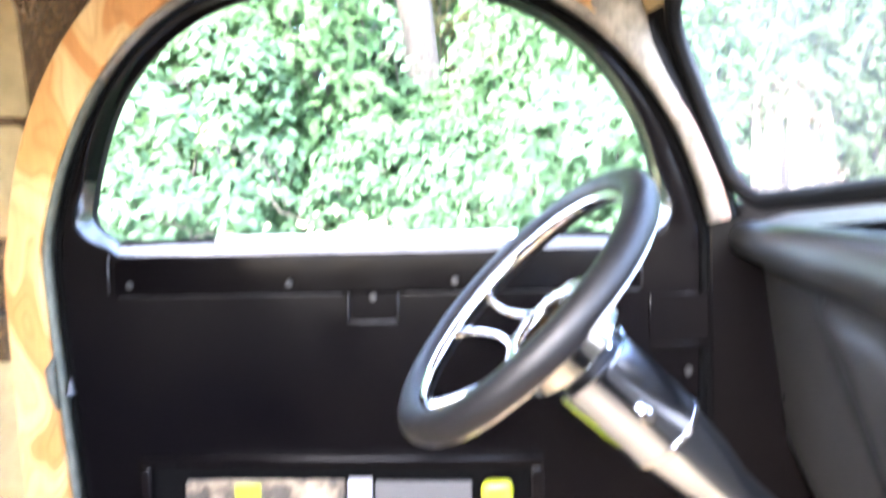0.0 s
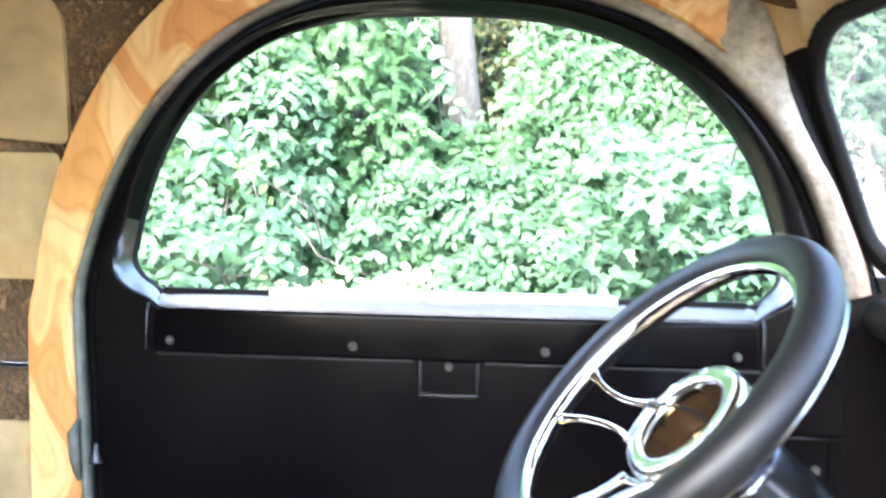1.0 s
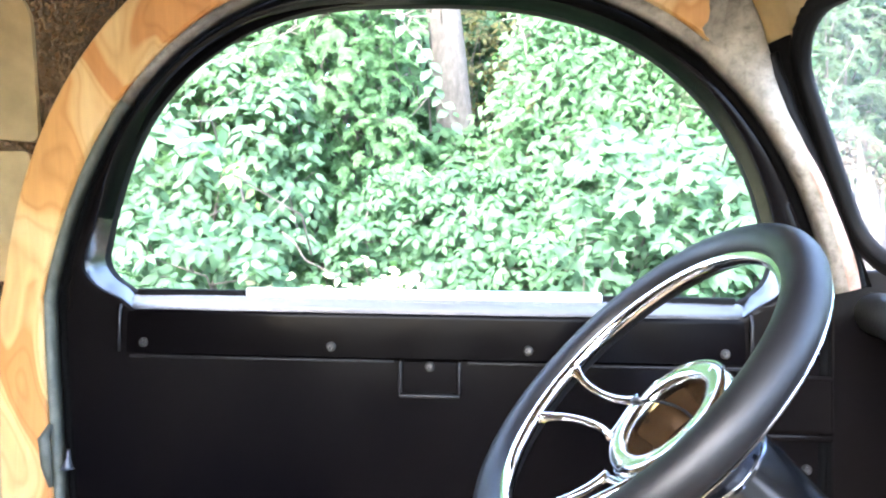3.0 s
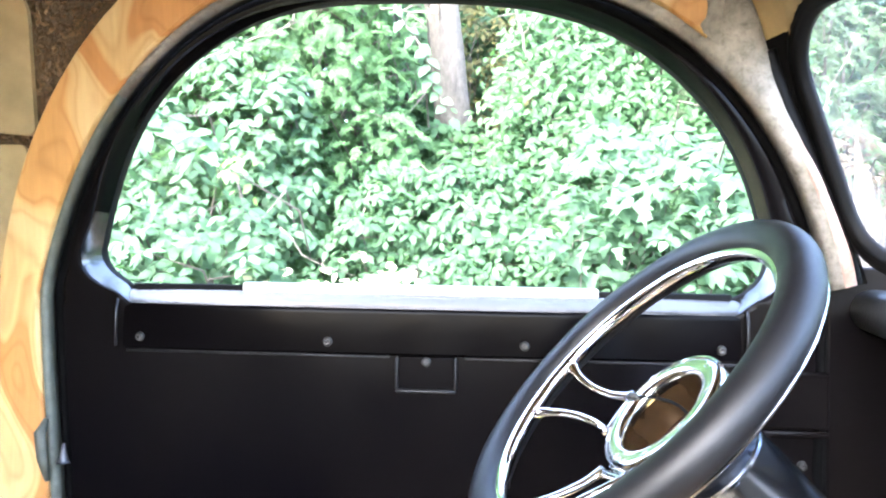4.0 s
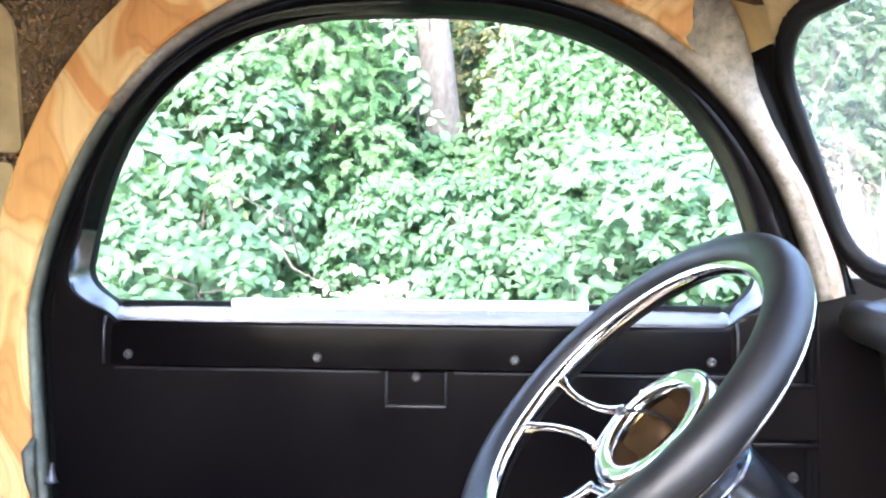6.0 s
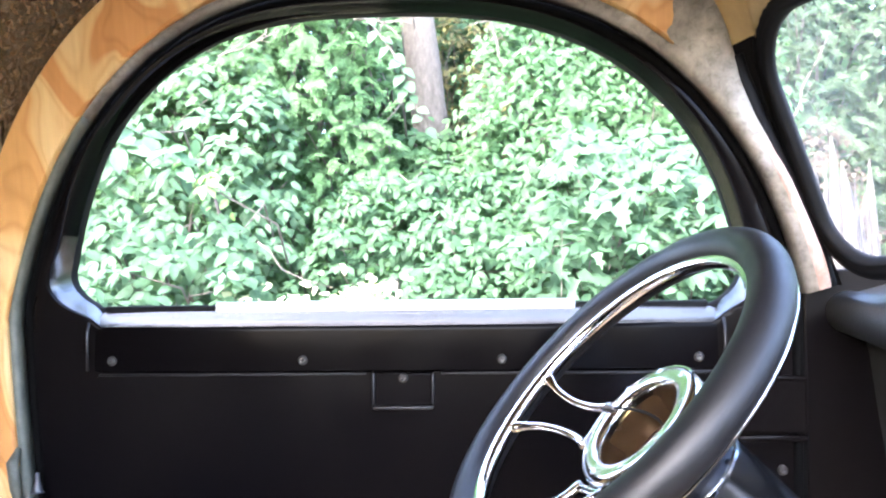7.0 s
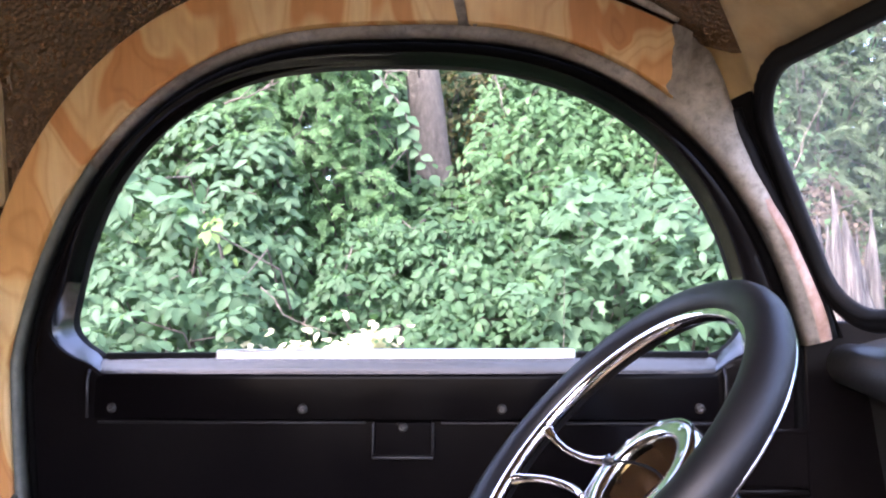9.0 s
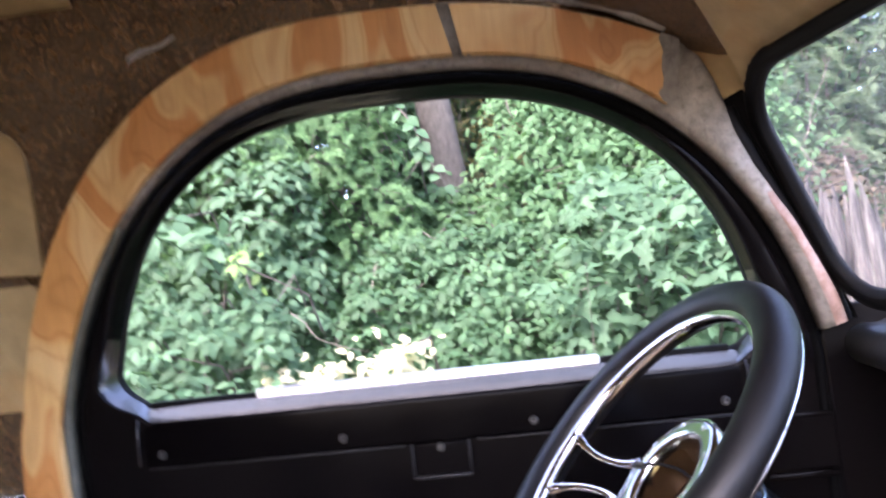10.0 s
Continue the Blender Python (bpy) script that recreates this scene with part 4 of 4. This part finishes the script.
    part("neck", bm, M_EDGE, col, "black neck behind the wheel")
    bm = lathe_bm([(0.0, -0.0955), (0.0440, -0.0955), (0.0474, -0.0945), (0.0490, -0.0960), (0.0492, -0.0985), (0.0485, -0.1000), (0.0485, -0.202), (0.046, -0.205), (0.0, -0.205)], 64)
    part("housing", bm, M_COLUMN, col, "polished tilt housing")
    bm = lathe_bm([(0.042, -0.203), (0.0492, -0.2035), (0.0495, -0.208), (0.046, -0.212), (0.042, -0.212)], 56)
    part("trim_ring", bm, M_CHROME, col, "chrome trim ring")
    bm = lathe_bm([(0.0, -0.209), (0.045, -0.211), (0.040, -0.262), (0.030, -0.306), (0.028, -0.62), (0.0, -0.62)], 48)
    part("lower_tube", bm, M_COLUMN, col, "tapered polished lower tube")
    bm = lathe_bm([(0, 0.012), (0.006, 0.012), (0.009, 0.008), (0.009, 0.0), (0.006, -0.006), (0, -0.006)], 18)
    part("knob", bm, M_CHROME, col, "small chrome knob", m=pose(-0.050, 0.008, -0.158, 0, -90, 0))
    bm = lathe_bm([(0, 0.004), (0.004, 0.004), (0.006, 0.0), (0.006, -0.003)], 14)
    part("bolt", bm, M_CHROME, col, "small chrome bolt head", m=pose(-0.030, -0.021, -0.088, 0, -90, 35))


steering_column()


# ---- the greenery outside ----
def leaf_cloud(name, places, material, parent, label, shape="oval"):
    """Leaves as one mesh: rows of place, direction of the stalk, face normal, length, width."""
    verts, faces = [], []
    for p, d, n, L, W in places:
        s = d.cross(n)
        s.normalize()
        n = s.cross(d)
        b = len(verts)
        dip = n * (-0.10 * L)
        cup = n * (0.12 * W)
        if shape == "oval":
            rim = [p, p + d * 0.16 * L - s * 0.33 * W + cup * 0.6, p + d * 0.42 * L - s * 0.5 * W + cup, p + d * 0.72 * L - s * 0.33 * W + cup * 0.5 + dip * 0.5, p + d * L + dip,
                   p + d * 0.72 * L + s * 0.33 * W + cup * 0.5 + dip * 0.5, p + d * 0.42 * L + s * 0.5 * W + cup, p + d * 0.16 * L + s * 0.33 * W + cup * 0.6]
            verts += rim + [p + d * 0.42 * L, p + d * 0.72 * L + dip * 0.4]
            faces += [(b, b + 8, b + 1), (b + 1, b + 8, b + 2), (b + 2, b + 8, b + 9, b + 3), (b + 3, b + 9, b + 4), (b, b + 7, b + 8), (b + 7, b + 6, b + 8), (b + 6, b + 5, b + 9, b + 8), (b + 5, b + 4, b + 9)]
        elif shape == "lobed":
            t = p + d * 0.35 * L
            verts += [p, t, p + d * 0.15 * L - s * 0.5 * W + cup, p + d * 0.45 * L - s * 0.2 * W, p + d * 0.75 * L - s * 0.42 * W + cup, p + d * 0.7 * L - s * 0.12 * W, p + d * L + dip,
                      p + d * 0.7 * L + s * 0.12 * W, p + d * 0.75 * L + s * 0.42 * W + cup, p + d * 0.45 * L + s * 0.2 * W, p + d * 0.15 * L + s * 0.5 * W + cup]
            faces += [(b, b + 1, b + 3, b + 2), (b + 1, b + 5, b + 4, b + 3), (b + 1, b + 7, b + 6, b + 5), (b + 1, b + 9, b + 8, b + 7), (b, b + 10, b + 9, b + 1)]
        else:
            verts += [p - s * 0.2 * W, p + s * 0.2 * W, p + d * 0.6 * L + s * 0.5 * W + cup, p + d * L + dip, p + d * 0.6 * L - s * 0.5 * W + cup]
            faces += [(b, b + 1, b + 2, b + 3, b + 4)]
    me = bpy.data.meshes.new(name)
    me.from_pydata(verts, [], faces)
    me.materials.append(material)
    me.polygons.foreach_set("use_smooth", [True] * len(me.polygons))
    ob = own(name, me, parent, label)
    return tagged(ob, kind="stuff")


def rand_dir(rng, bias, wild):
    v = Vector((rng.gauss(0, 1), rng.gauss(0, 1), rng.gauss(0, 1))).normalized()
    return (Vector(bias) + wild * v).normalized()


def shrub(rng, name, at, reach, height, twigs, kind, material, label, category="shrub", low=0.1, spread_y=0.45, leaf=0.06):
    """A shrub: stems from its foot, twigs ending in sprays of leaves near its outer face."""
    thing = empty(name, at)
    tagged(thing, label, category)
    rng = random.Random(name + str(at))
    places, stem_v, stem_f = [], [], []

    def add_stem(pts, radii):
        rows = tube_rows(pts, radii, 5)
        b = len(stem_v)
        for r in rows:
            stem_v.extend(r)
        for i in range(len(rows) - 1):
            for j in range(5):
                stem_f.append((b + i * 5 + j, b + (i + 1) * 5 + j, b + (i + 1) * 5 + (j + 1) % 5, b + i * 5 + (j + 1) % 5))

    mains = []
    for i in range(7 if reach > 0.1 else 1):
        top = Vector((rng.uniform(-0.6, 0.6) * reach, rng.uniform(-0.3, 0.5) * spread_y, height * rng.uniform(0.6, 0.95)))
        foot = Vector((rng.uniform(-0.2, 0.2) * reach, rng.uniform(-0.1, 0.3) * spread_y, -0.1))
        mid = (foot + top) / 2 + Vector((rng.gauss(0, 0.06), rng.gauss(0, 0.05), 0))
        line = [foot, (foot + mid) / 2, mid, (mid + top) / 2, top]
        mains.append(line)
        girth = 0.25 if kind == "lobed" else 1.0
        add_stem(line, [girth * r for r in (0.014, 0.012, 0.010, 0.007, 0.003)])
    for i in range(twigs):
        a, k = rng.uniform(-1, 1), rng.random()
        h = height * (low + (1 - low) * k)
        swell = math.sqrt(max(0.05, 1 - (2 * k - 0.9) ** 2)) * (1 + 0.35 * noise.noise((a * 2.2 + at[0] * 3, k * 3.0, at[1] * 5)))
        x = a * reach * (0.65 + 0.35 * swell)
        y = -spread_y * swell * (0.55 + 0.45 * math.cos(a * 1.3)) * rng.uniform(0.35, 1.08) + 0.1
        p = Vector((x, y, h))
        out = rand_dir(rng, (0.25 * a, -0.7, 0.12), 0.75)
        base = p - out * rng.uniform(0.10, 0.22)
        if i % 9 == 0:
            add_stem([base - Vector((0, -0.12, 0.10)), base, p], [0.004, 0.003, 0.0015])
        if kind == "compound":
            n = rng.randint(8, 12)
            side = out.cross(Vector((0, 0, 1))).normalized()
            face = rand_dir(rng, (0, -0.75, 0.7), 0.25)
            for j in range(n):
                t = j / (n - 1)
                q = base + out * 0.26 * t + Vector((0, 0, -0.16 * t * t + 0.05 * t))
                run = (out * (1 - 0.5 * t) + Vector((0, 0, -0.7 * t))).normalized()
                d = (run * 0.6 + side * ((1 if j % 2 else -1) if j < n - 1 else 0) + Vector((0, 0, -0.3))).normalized()
                L = leaf * rng.uniform(0.8, 1.1) * (1 - 0.3 * abs(t - 0.45))
                places.append((q, d, rand_dir(rng, face, 0.25), L, L * 0.5))
        elif kind == "scale":
            # flat drooping fans of tiny scale-leaved branchlets
            d0 = rand_dir(rng, (out.x * 0.7, out.y * 0.7, -0.15), 0.45)
            face = rand_dir(rng, (0, -0.8, 0.55), 0.35)
            side = d0.cross(face).normalized()
            span = leaf * rng.uniform(2.4, 3.6)
            for j in range(14):
                t = j / 13
                q = p + d0 * span * t + Vector((0, 0, -0.3 * span * t * t))
                for hand in (1, -1):
                    d = (d0 * 0.75 + side * hand * 0.7 + Vector((rng.gauss(0, 0.15), rng.gauss(0, 0.15), rng.gauss(-0.1, 0.15)))).normalized()
                    L = leaf * (1.15 - 0.6 * t) * rng.uniform(0.7, 1.15)
                    places.append((q, d, rand_dir(rng, face, 0.25), L, L * 0.26))
        else:
            # whorls: leaves spread round the tip of the twig, facing up and outwards
            face = rand_dir(rng, (0.15 * a, -0.62, 0.8), 0.42)
            u = face.cross(Vector((1, 0, 0.2))).normalized()
            v = face.cross(u)
            n = rng.randint(3, 6)
            a0 = rng.uniform(0, 6.28)
            size = leaf * rng.uniform(0.75, 1.2)
            for j in range(n):
                t = a0 + 6.283 * j / n + rng.gauss(0, 0.25)
                d = (u * math.cos(t) + v * math.sin(t) + Vector((0, 0, -0.25)) - face * 0.15).normalized()
                L = size * rng.uniform(0.7, 1.15)
                places.append((p + d * 0.18 * L, d, rand_dir(rng, face, 0.22), L, L * rng.uniform(0.46, 0.64)))
            for j in range(2):
                q = p - out * rng.uniform(0.02, 0.10) + Vector((rng.gauss(0, 0.03), rng.gauss(0, 0.02), rng.gauss(0, 0.03)))
                L = leaf * rng.uniform(0.6, 1.0)
                places.append((q, rand_dir(rng, (out.x, out.y, -0.4), 0.8), rand_dir(rng, face, 0.3), L, L * rng.uniform(0.46, 0.66)))
    own("stem_growth", mesh_from("stem_growth", stem_v, stem_f, M_BARK), thing)
    leaf_cloud("leaves", places, material, thing, "", {"compound": "oval", "scale": "blade", "broad": "oval", "lobed": "lobed"}[kind])
    return thing


M_LEAF_ASH = leaf_mat("leaf_blue_green", (0.034, 0.074, 0.040), (0.060, 0.124, 0.070))
M_LEAF_BROAD = leaf_mat("leaf_mid_green", (0.030, 0.069, 0.035), (0.047, 0.105, 0.052))
M_LEAF_LIGHT = leaf_mat("leaf_light_green", (0.037, 0.084, 0.037), (0.058, 0.127, 0.057))
M_LEAF_CEDAR = leaf_mat("leaf_cedar", (0.048, 0.103, 0.045), (0.072, 0.156, 0.068))
M_LEAF_OLIVE = leaf_mat("leaf_olive", (0.030, 0.036, 0.014), (0.085, 0.085, 0.030))
M_LEAF_DUSTY = leaf_mat("leaf_dusty_olive", (0.035, 0.058, 0.032), (0.064, 0.104, 0.059))
M_LEAF_HAZE = leaf_mat("leaf_haze_brown", (0.036, 0.030, 0.023), (0.085, 0.072, 0.055))
# open sunlight put into the leaf colour, far paler than the other greens
M_LEAF_SUNLIT = leaf_mat("leaf_sunlit", (0.30, 0.32, 0.21), (0.50, 0.50, 0.37))
M_LEAF_YOUNG = leaf_mat("leaf_young", (0.095, 0.180, 0.055), (0.150, 0.240, 0.090))


def strand(rng, name, pts, material, label, leaf):
    """One hanging strand of creeper with leaves in turn on either side."""
    thing = empty(name, pts[0])
    tagged(thing, label, "creeper")
    base = Vector(pts[0])
    line = [Vector(p) - base for p in pts]
    own("stem_growth", grid_mesh("stem_growth", tube_rows(line, [0.003] * len(line), 5), M_BARK, close_cols=True), thing)
    places = []
    for a, b in zip(line, line[1:]):
        for k in range(2):
            q = a.lerp(b, k / 2)
            d = rand_dir(rng, (0.6 if k else -0.6, -0.3, -0.45), 0.3)
            L = leaf * rng.uniform(0.8, 1.2)
            places.append((q, d, rand_dir(rng, (0, -0.8, 0.5), 0.3), L, L * 0.72))
    leaf_cloud("leaves", places, material, thing, "")


def dead_branch(rng, name, a, b, thick, twigs):
    """A bare crooked branch with a few side twigs."""
    a, b = Vector(a), Vector(b)
    thing = empty(name, a)
    tagged(thing, "bare pale twig among the leaves", "twig")
    d = b - a
    line = [d * k + Vector((noise.noise((k * 3 + a.x * 9, 1, a.z)), noise.noise((k * 3, 5, a.x * 7)), noise.noise((k * 3, 9, a.z * 7)))) * 0.10 * d.length * math.sin(math.pi * k) for k in spread(0, 1, 9)]
    own("stem", grid_mesh("stem", tube_rows(line, [thick * (1 - 0.6 * k) for k in spread(0, 1, 9)], 6), M_TWIG, close_cols=True), thing)
    for i in range(twigs):
        s = line[rng.randint(2, 7)]
        e = s + (d.normalized() * 0.5 + rand_dir(rng, (0, -0.2, 0.1), 1.0) * 0.8) * rng.uniform(0.25, 0.5) * d.length
        m = (s + e) / 2 + rand_dir(rng, (0, 0, 0.3), 1.0) * 0.06 * d.length
        own("side_twig", grid_mesh("side_twig", tube_rows([s, m, e], [thick * 0.6, thick * 0.45, thick * 0.2], 5), M_TWIG, close_cols=True), thing)


def greenery():
    rng = random.Random(7)
    shrub(rng, "shrub", (-0.98, 1.75, 0), 0.50, 1.98, 560, "compound", M_LEAF_ASH, "shrub with drooping blue-green compound leaves", low=0.25, leaf=0.053)
    shrub(rng, "shrub", (-0.84, 1.25, 0), 0.40, 1.36, 560, "broad", M_LEAF_ASH, "leafy shrub with broad pale green leaves", low=0.3, leaf=0.047)
    shrub(rng, "cedar", (-0.66, 2.10, 0), 0.42, 2.7, 3400, "scale", M_LEAF_CEDAR, "dense cedar with fine feathery sprays", "conifer", low=0.3, leaf=0.026)
    shrub(rng, "cedar", (-1.45, 2.6, 0), 0.9, 4.0, 1700, "scale", M_LEAF_CEDAR, "dense cedar with fine feathery sprays", "conifer", low=0.1, leaf=0.06)
    shrub(rng, "shrub", (0.10, 1.65, 0), 0.62, 1.52, 1900, "broad", M_LEAF_BROAD, "tangled shrub with mid-green oval leaves", low=0.3, leaf=0.037)
    shrub(rng, "shrub", (0.55, 2.0, 0), 0.56, 2.25, 1600, "compound", M_LEAF_LIGHT, "tall shrub with light green leaflets", low=0.3, leaf=0.040)
    shrub(rng, "vine", (0.55, 1.45, 0), 0.32, 1.60, 290, "broad", M_LEAF_ASH, "climbing vine with large pale leaves", "vine", low=0.5, leaf=0.050)
    strand(rng, "creeper", [(-0.27, 1.57, 2.02), (-0.226, 1.56, 1.935), (-0.19, 1.55, 1.885), (-0.158, 1.55, 1.839), (-0.145, 1.55, 1.80), (-0.136, 1.55, 1.762), (-0.118, 1.55, 1.72), (-0.096, 1.55, 1.676), (-0.062, 1.55, 1.608)], M_LEAF_ASH, "hanging creeper strand with round leaves beside the trunk", 0.046)
    shrub(rng, "shrub", (-0.14, 2.15, 0), 0.30, 1.74, 420, "broad", M_LEAF_LIGHT, "small-leaved shrub at the foot of the tree", low=0.5, spread_y=0.25, leaf=0.05)
    shrub(rng, "shrub", (0.7, 4.3, 0), 1.5, 4.2, 1300, "broad", M_LEAF_BROAD, "dark leafy thicket behind the shrubs", low=0.2, leaf=0.12)
    # nearest leaves by the sill, their sunlit look painted in
    shrub(rng, "flowering_plant", (-0.37, 1.10, 0), 0.24, 1.168, 105, "broad", M_LEAF_SUNLIT, "low plant with leaves coloured near-white for open sun", "plant", low=0.8, spread_y=0.15, leaf=0.040)
    shrub(rng, "flowering_plant", (-0.185, 1.10, 0), 0.05, 1.205, 9, "broad", M_LEAF_SUNLIT, "low plant with leaves coloured near-white for open sun", "plant", low=0.95, spread_y=0.08, leaf=0.040)
    shrub(rng, "young_shoot", (-0.610, 1.12, 0), 0.02, 1.485, 4, "broad", M_LEAF_YOUNG, "young shoot with bright yellow-green leaves", "shoot", low=0.965, spread_y=0.04, leaf=0.036)
    shrub(rng, "vine", (0.44, 1.20, 0), 0.27, 1.54, 34, "lobed", M_LEAF_ASH, "climbing vine with large pale lobed leaves", "vine", low=0.72, spread_y=0.12, leaf=0.072)
    shrub(rng, "shrub", (-0.78, 1.20, 0), 0.10, 1.60, 7, "broad", M_LEAF_ASH, "leafy shoot with large pale drooping leaves", low=0.93, spread_y=0.10, leaf=0.085)
    shrub(rng, "shrub", (0.00, 3.1, 0), 0.20, 2.55, 260, "broad", M_LEAF_OLIVE, "olive-leaved bush in the shade behind the trunk", low=0.6, spread_y=0.2, leaf=0.035)
    dead_branch(rng, "dead_branch", (-0.50, 1.25, 1.30), (-0.36, 1.25, 1.17), 0.0022, 2)
    dead_branch(rng, "dead_branch", (-0.62, 1.30, 1.80), (-0.47, 1.30, 1.86), 0.003, 5)
    dead_branch(rng, "dead_branch", (-0.30, 1.60, 1.985), (-0.12, 1.58, 1.96), 0.004, 5)
    dead_branch(rng, "dead_branch", (0.085, 1.50, 2.02), (0.145, 1.48, 1.80), 0.004, 2)
    dead_branch(rng, "dead_branch", (0.918, 1.40, 1.617), (1.00, 1.40, 1.80), 0.0022, 2)
    dead_branch(rng, "dead_branch", (0.90, 1.38, 1.60), (0.97, 1.40, 1.48), 0.002, 1)
    shrub(rng, "cedar", (1.35, 2.7, 0), 0.7, 2.9, 2200, "scale", M_LEAF_DUSTY, "loose dusty-green cedar with fine sprays", "conifer", low=0.15, leaf=0.030)
    # added bush; its brown leaves imitate the haze beyond the windscreen
    shrub(random.Random(31), "dry_brush", (1.10, 1.75, 0), 0.17, 1.66, 260, "broad", M_LEAF_HAZE, "brown-leaved bush added behind the stump for the brown haze", "brushwood", low=0.5, spread_y=0.2, leaf=0.030)
    shrub(rng, "shrub", (2.0, 2.8, 0), 0.9, 2.9, 1000, "compound", M_LEAF_DUSTY, "loose leafy shrub beyond the windscreen", low=0.1, leaf=0.055)
    shrub(rng, "shrub", (2.6, 1.6, 0), 0.9, 2.6, 900, "broad", M_LEAF_LIGHT, "loose leafy shrub beyond the windscreen", low=0.1, leaf=0.07)
    shrub(rng, "shrub", (0.3, 3.5, 0), 1.3, 3.0, 1500, "broad", M_LEAF_BROAD, "dark leafy thicket behind the shrubs", low=0.05, leaf=0.09)
    shrub(rng, "shrub", (-2.0, 3.0, 0), 1.3, 4.6, 2300, "broad", M_LEAF_BROAD, "dark leafy thicket behind the shrubs", low=0.05, leaf=0.10)
    shrub(rng, "shrub", (-2.6, 4.6, 0), 1.6, 5.4, 1800, "broad", M_LEAF_BROAD, "tall dark thicket closing the view", low=0.05, leaf=0.15, spread_y=0.8)
    shrub(rng, "shrub", (2.2, 4.0, 0), 1.5, 3.8, 1300, "broad", M_LEAF_BROAD, "dark leafy thicket behind the shrubs", low=0.05, leaf=0.09)
    shrub(rng, "shrub", (0.0, 5.2, 0), 2.6, 5.0, 1700, "broad", M_LEAF_BROAD, "tall dark thicket closing the view", low=0.05, leaf=0.14, spread_y=0.8)
    shrub(rng, "shrub", (-1.2, 6.6, 0), 3.0, 5.6, 1900, "broad", M_LEAF_BROAD, "tall dark thicket closing the view", low=0.05, leaf=0.22, spread_y=0.9)
    shrub(rng, "shrub", (2.2, 7.0, 0), 3.0, 5.6, 1900, "broad", M_LEAF_BROAD, "tall dark thicket closing the view", low=0.05, leaf=0.22, spread_y=0.9)
    shrub(rng, "shrub", (3.8, 4.4, 0), 2.4, 5.0, 1500, "broad", M_LEAF_BROAD, "tall dark thicket closing the view", low=0.05, leaf=0.14, spread_y=0.8)
    shrub(rng, "shrub", (4.6, 1.6, 0), 1.8, 4.6, 1200, "broad", M_LEAF_BROAD, "tall dark thicket closing the view", low=0.05, leaf=0.14, spread_y=0.8)


greenery()


def tree():
    t = empty("tree", (-0.178, 2.65, 0))
    tagged(t, "tree with a straight grey-brown trunk behind the shrubs", "tree")
    rows = []
    pts = [(0.02 * math.sin(h) + 0.0, 0.0, h) for h in spread(-0.2, 7.4, 30)]
    pts = [(x - 0.11 * (h - 2.0), y, h) for x, y, h in pts]
    rad = [0.088 - 0.0065 * h + (0.05 * max(0, 0.4 - h)) for _, _, h in pts]
    rows = tube_rows(pts, rad, 20)
    for i, r in enumerate(rows):
        for j, p in enumerate(r):
            c = Vector(pts[i])
            k = 1 + 0.06 * noise.noise((p.x * 22, p.y * 22, p.z * 4))
            r[j] = c + (p - c) * k
    own("trunk", grid_mesh("trunk", rows, M_BARK, close_cols=True), t, "grey-brown bark")
    rng = random.Random(11)
    limbs_v, limbs_f, places = [], [], []
    for i in range(14):
        a = rng.uniform(-0.1, 1.05) * math.pi
        h = rng.uniform(4.6, 7.2)
        L = rng.uniform(1.0, 2.0)
        s = Vector((-0.11 * (h - 2.0), 0, h))
        e = s + Vector((math.cos(a) * L, math.sin(a) * L, rng.uniform(0.2, 0.9)))
        m = (s + e) / 2 + Vector((0, 0, 0.15))
        rws = tube_rows([s, m, e], [0.035, 0.022, 0.006], 6)
        b = len(limbs_v)
        for r in rws:
            limbs_v.extend(r)
        for q in range(2):
            for j in range(6):
                limbs_f.append((b + q * 6 + j, b + (q + 1) * 6 + j, b + (q + 1) * 6 + (j + 1) % 6, b + q * 6 + (j + 1) % 6))
        for k in range(70):
            p = s.lerp(e, rng.uniform(0.25, 1.1)) + Vector((rng.gauss(0, 0.28), rng.gauss(0, 0.28), rng.gauss(0.05, 0.2)))
            l = rng.uniform(0.07, 0.13)
            places.append((p, rand_dir(rng, (0, 0, -0.4), 1), rand_dir(rng, (0, 0, 1), 0.6), l, l * 0.7))
    own("branching", mesh_from("branching", limbs_v, limbs_f, M_BARK), t)
    leaf_cloud("crown", places, M_LEAF_BROAD, t, "")


tree()


def stump():
    s = empty("stump", (1.075, 1.45, 0))
    tagged(s, "tall weathered grey stump with a splintered top", "tree stump")
    rng = random.Random(5)
    for i in range(30):
        a = 2 * math.pi * i / 22 + rng.uniform(-0.15, 0.15)
        rr = (0.080 if i < 22 else 0.045) * rng.uniform(0.9, 1.1)
        h = 1.565 - 0.05 * (i % 4) - rng.uniform(0, 0.12) - (0.05 if math.cos(a) > 0.3 else 0.0)
        bx, by = rr * 1.5 * math.cos(a), rr * 1.5 * math.sin(a)
        tx, ty = bx * 0.72 - 0.05 + rng.uniform(-0.012, 0.012), by * 0.7
        pts = [(bx + (tx - bx) * k + 0.008 * math.sin(5 * k + i), by + (ty - by) * k, -0.1 + (h + 0.1) * k) for k in spread(0, 0.86, 9) + spread(0.90, 1.0, 5)]
        rad = [0.027 - 0.008 * k for k in spread(0, 0.9, 9)] + [0.017, 0.014, 0.010, 0.006, 0.0015]
        rows = tube_rows(pts, rad, 10)
        for r in rows:
            for j, p in enumerate(r):
                r[j] = p + Vector((noise.noise((p.x * 30, p.y * 30, p.z * 3)), noise.noise((p.y * 30, p.x * 30, p.z * 3)), 0)) * 0.014
        own("splinter", grid_mesh("splinter", rows, M_WEATHERED, close_cols=True), s)


stump()
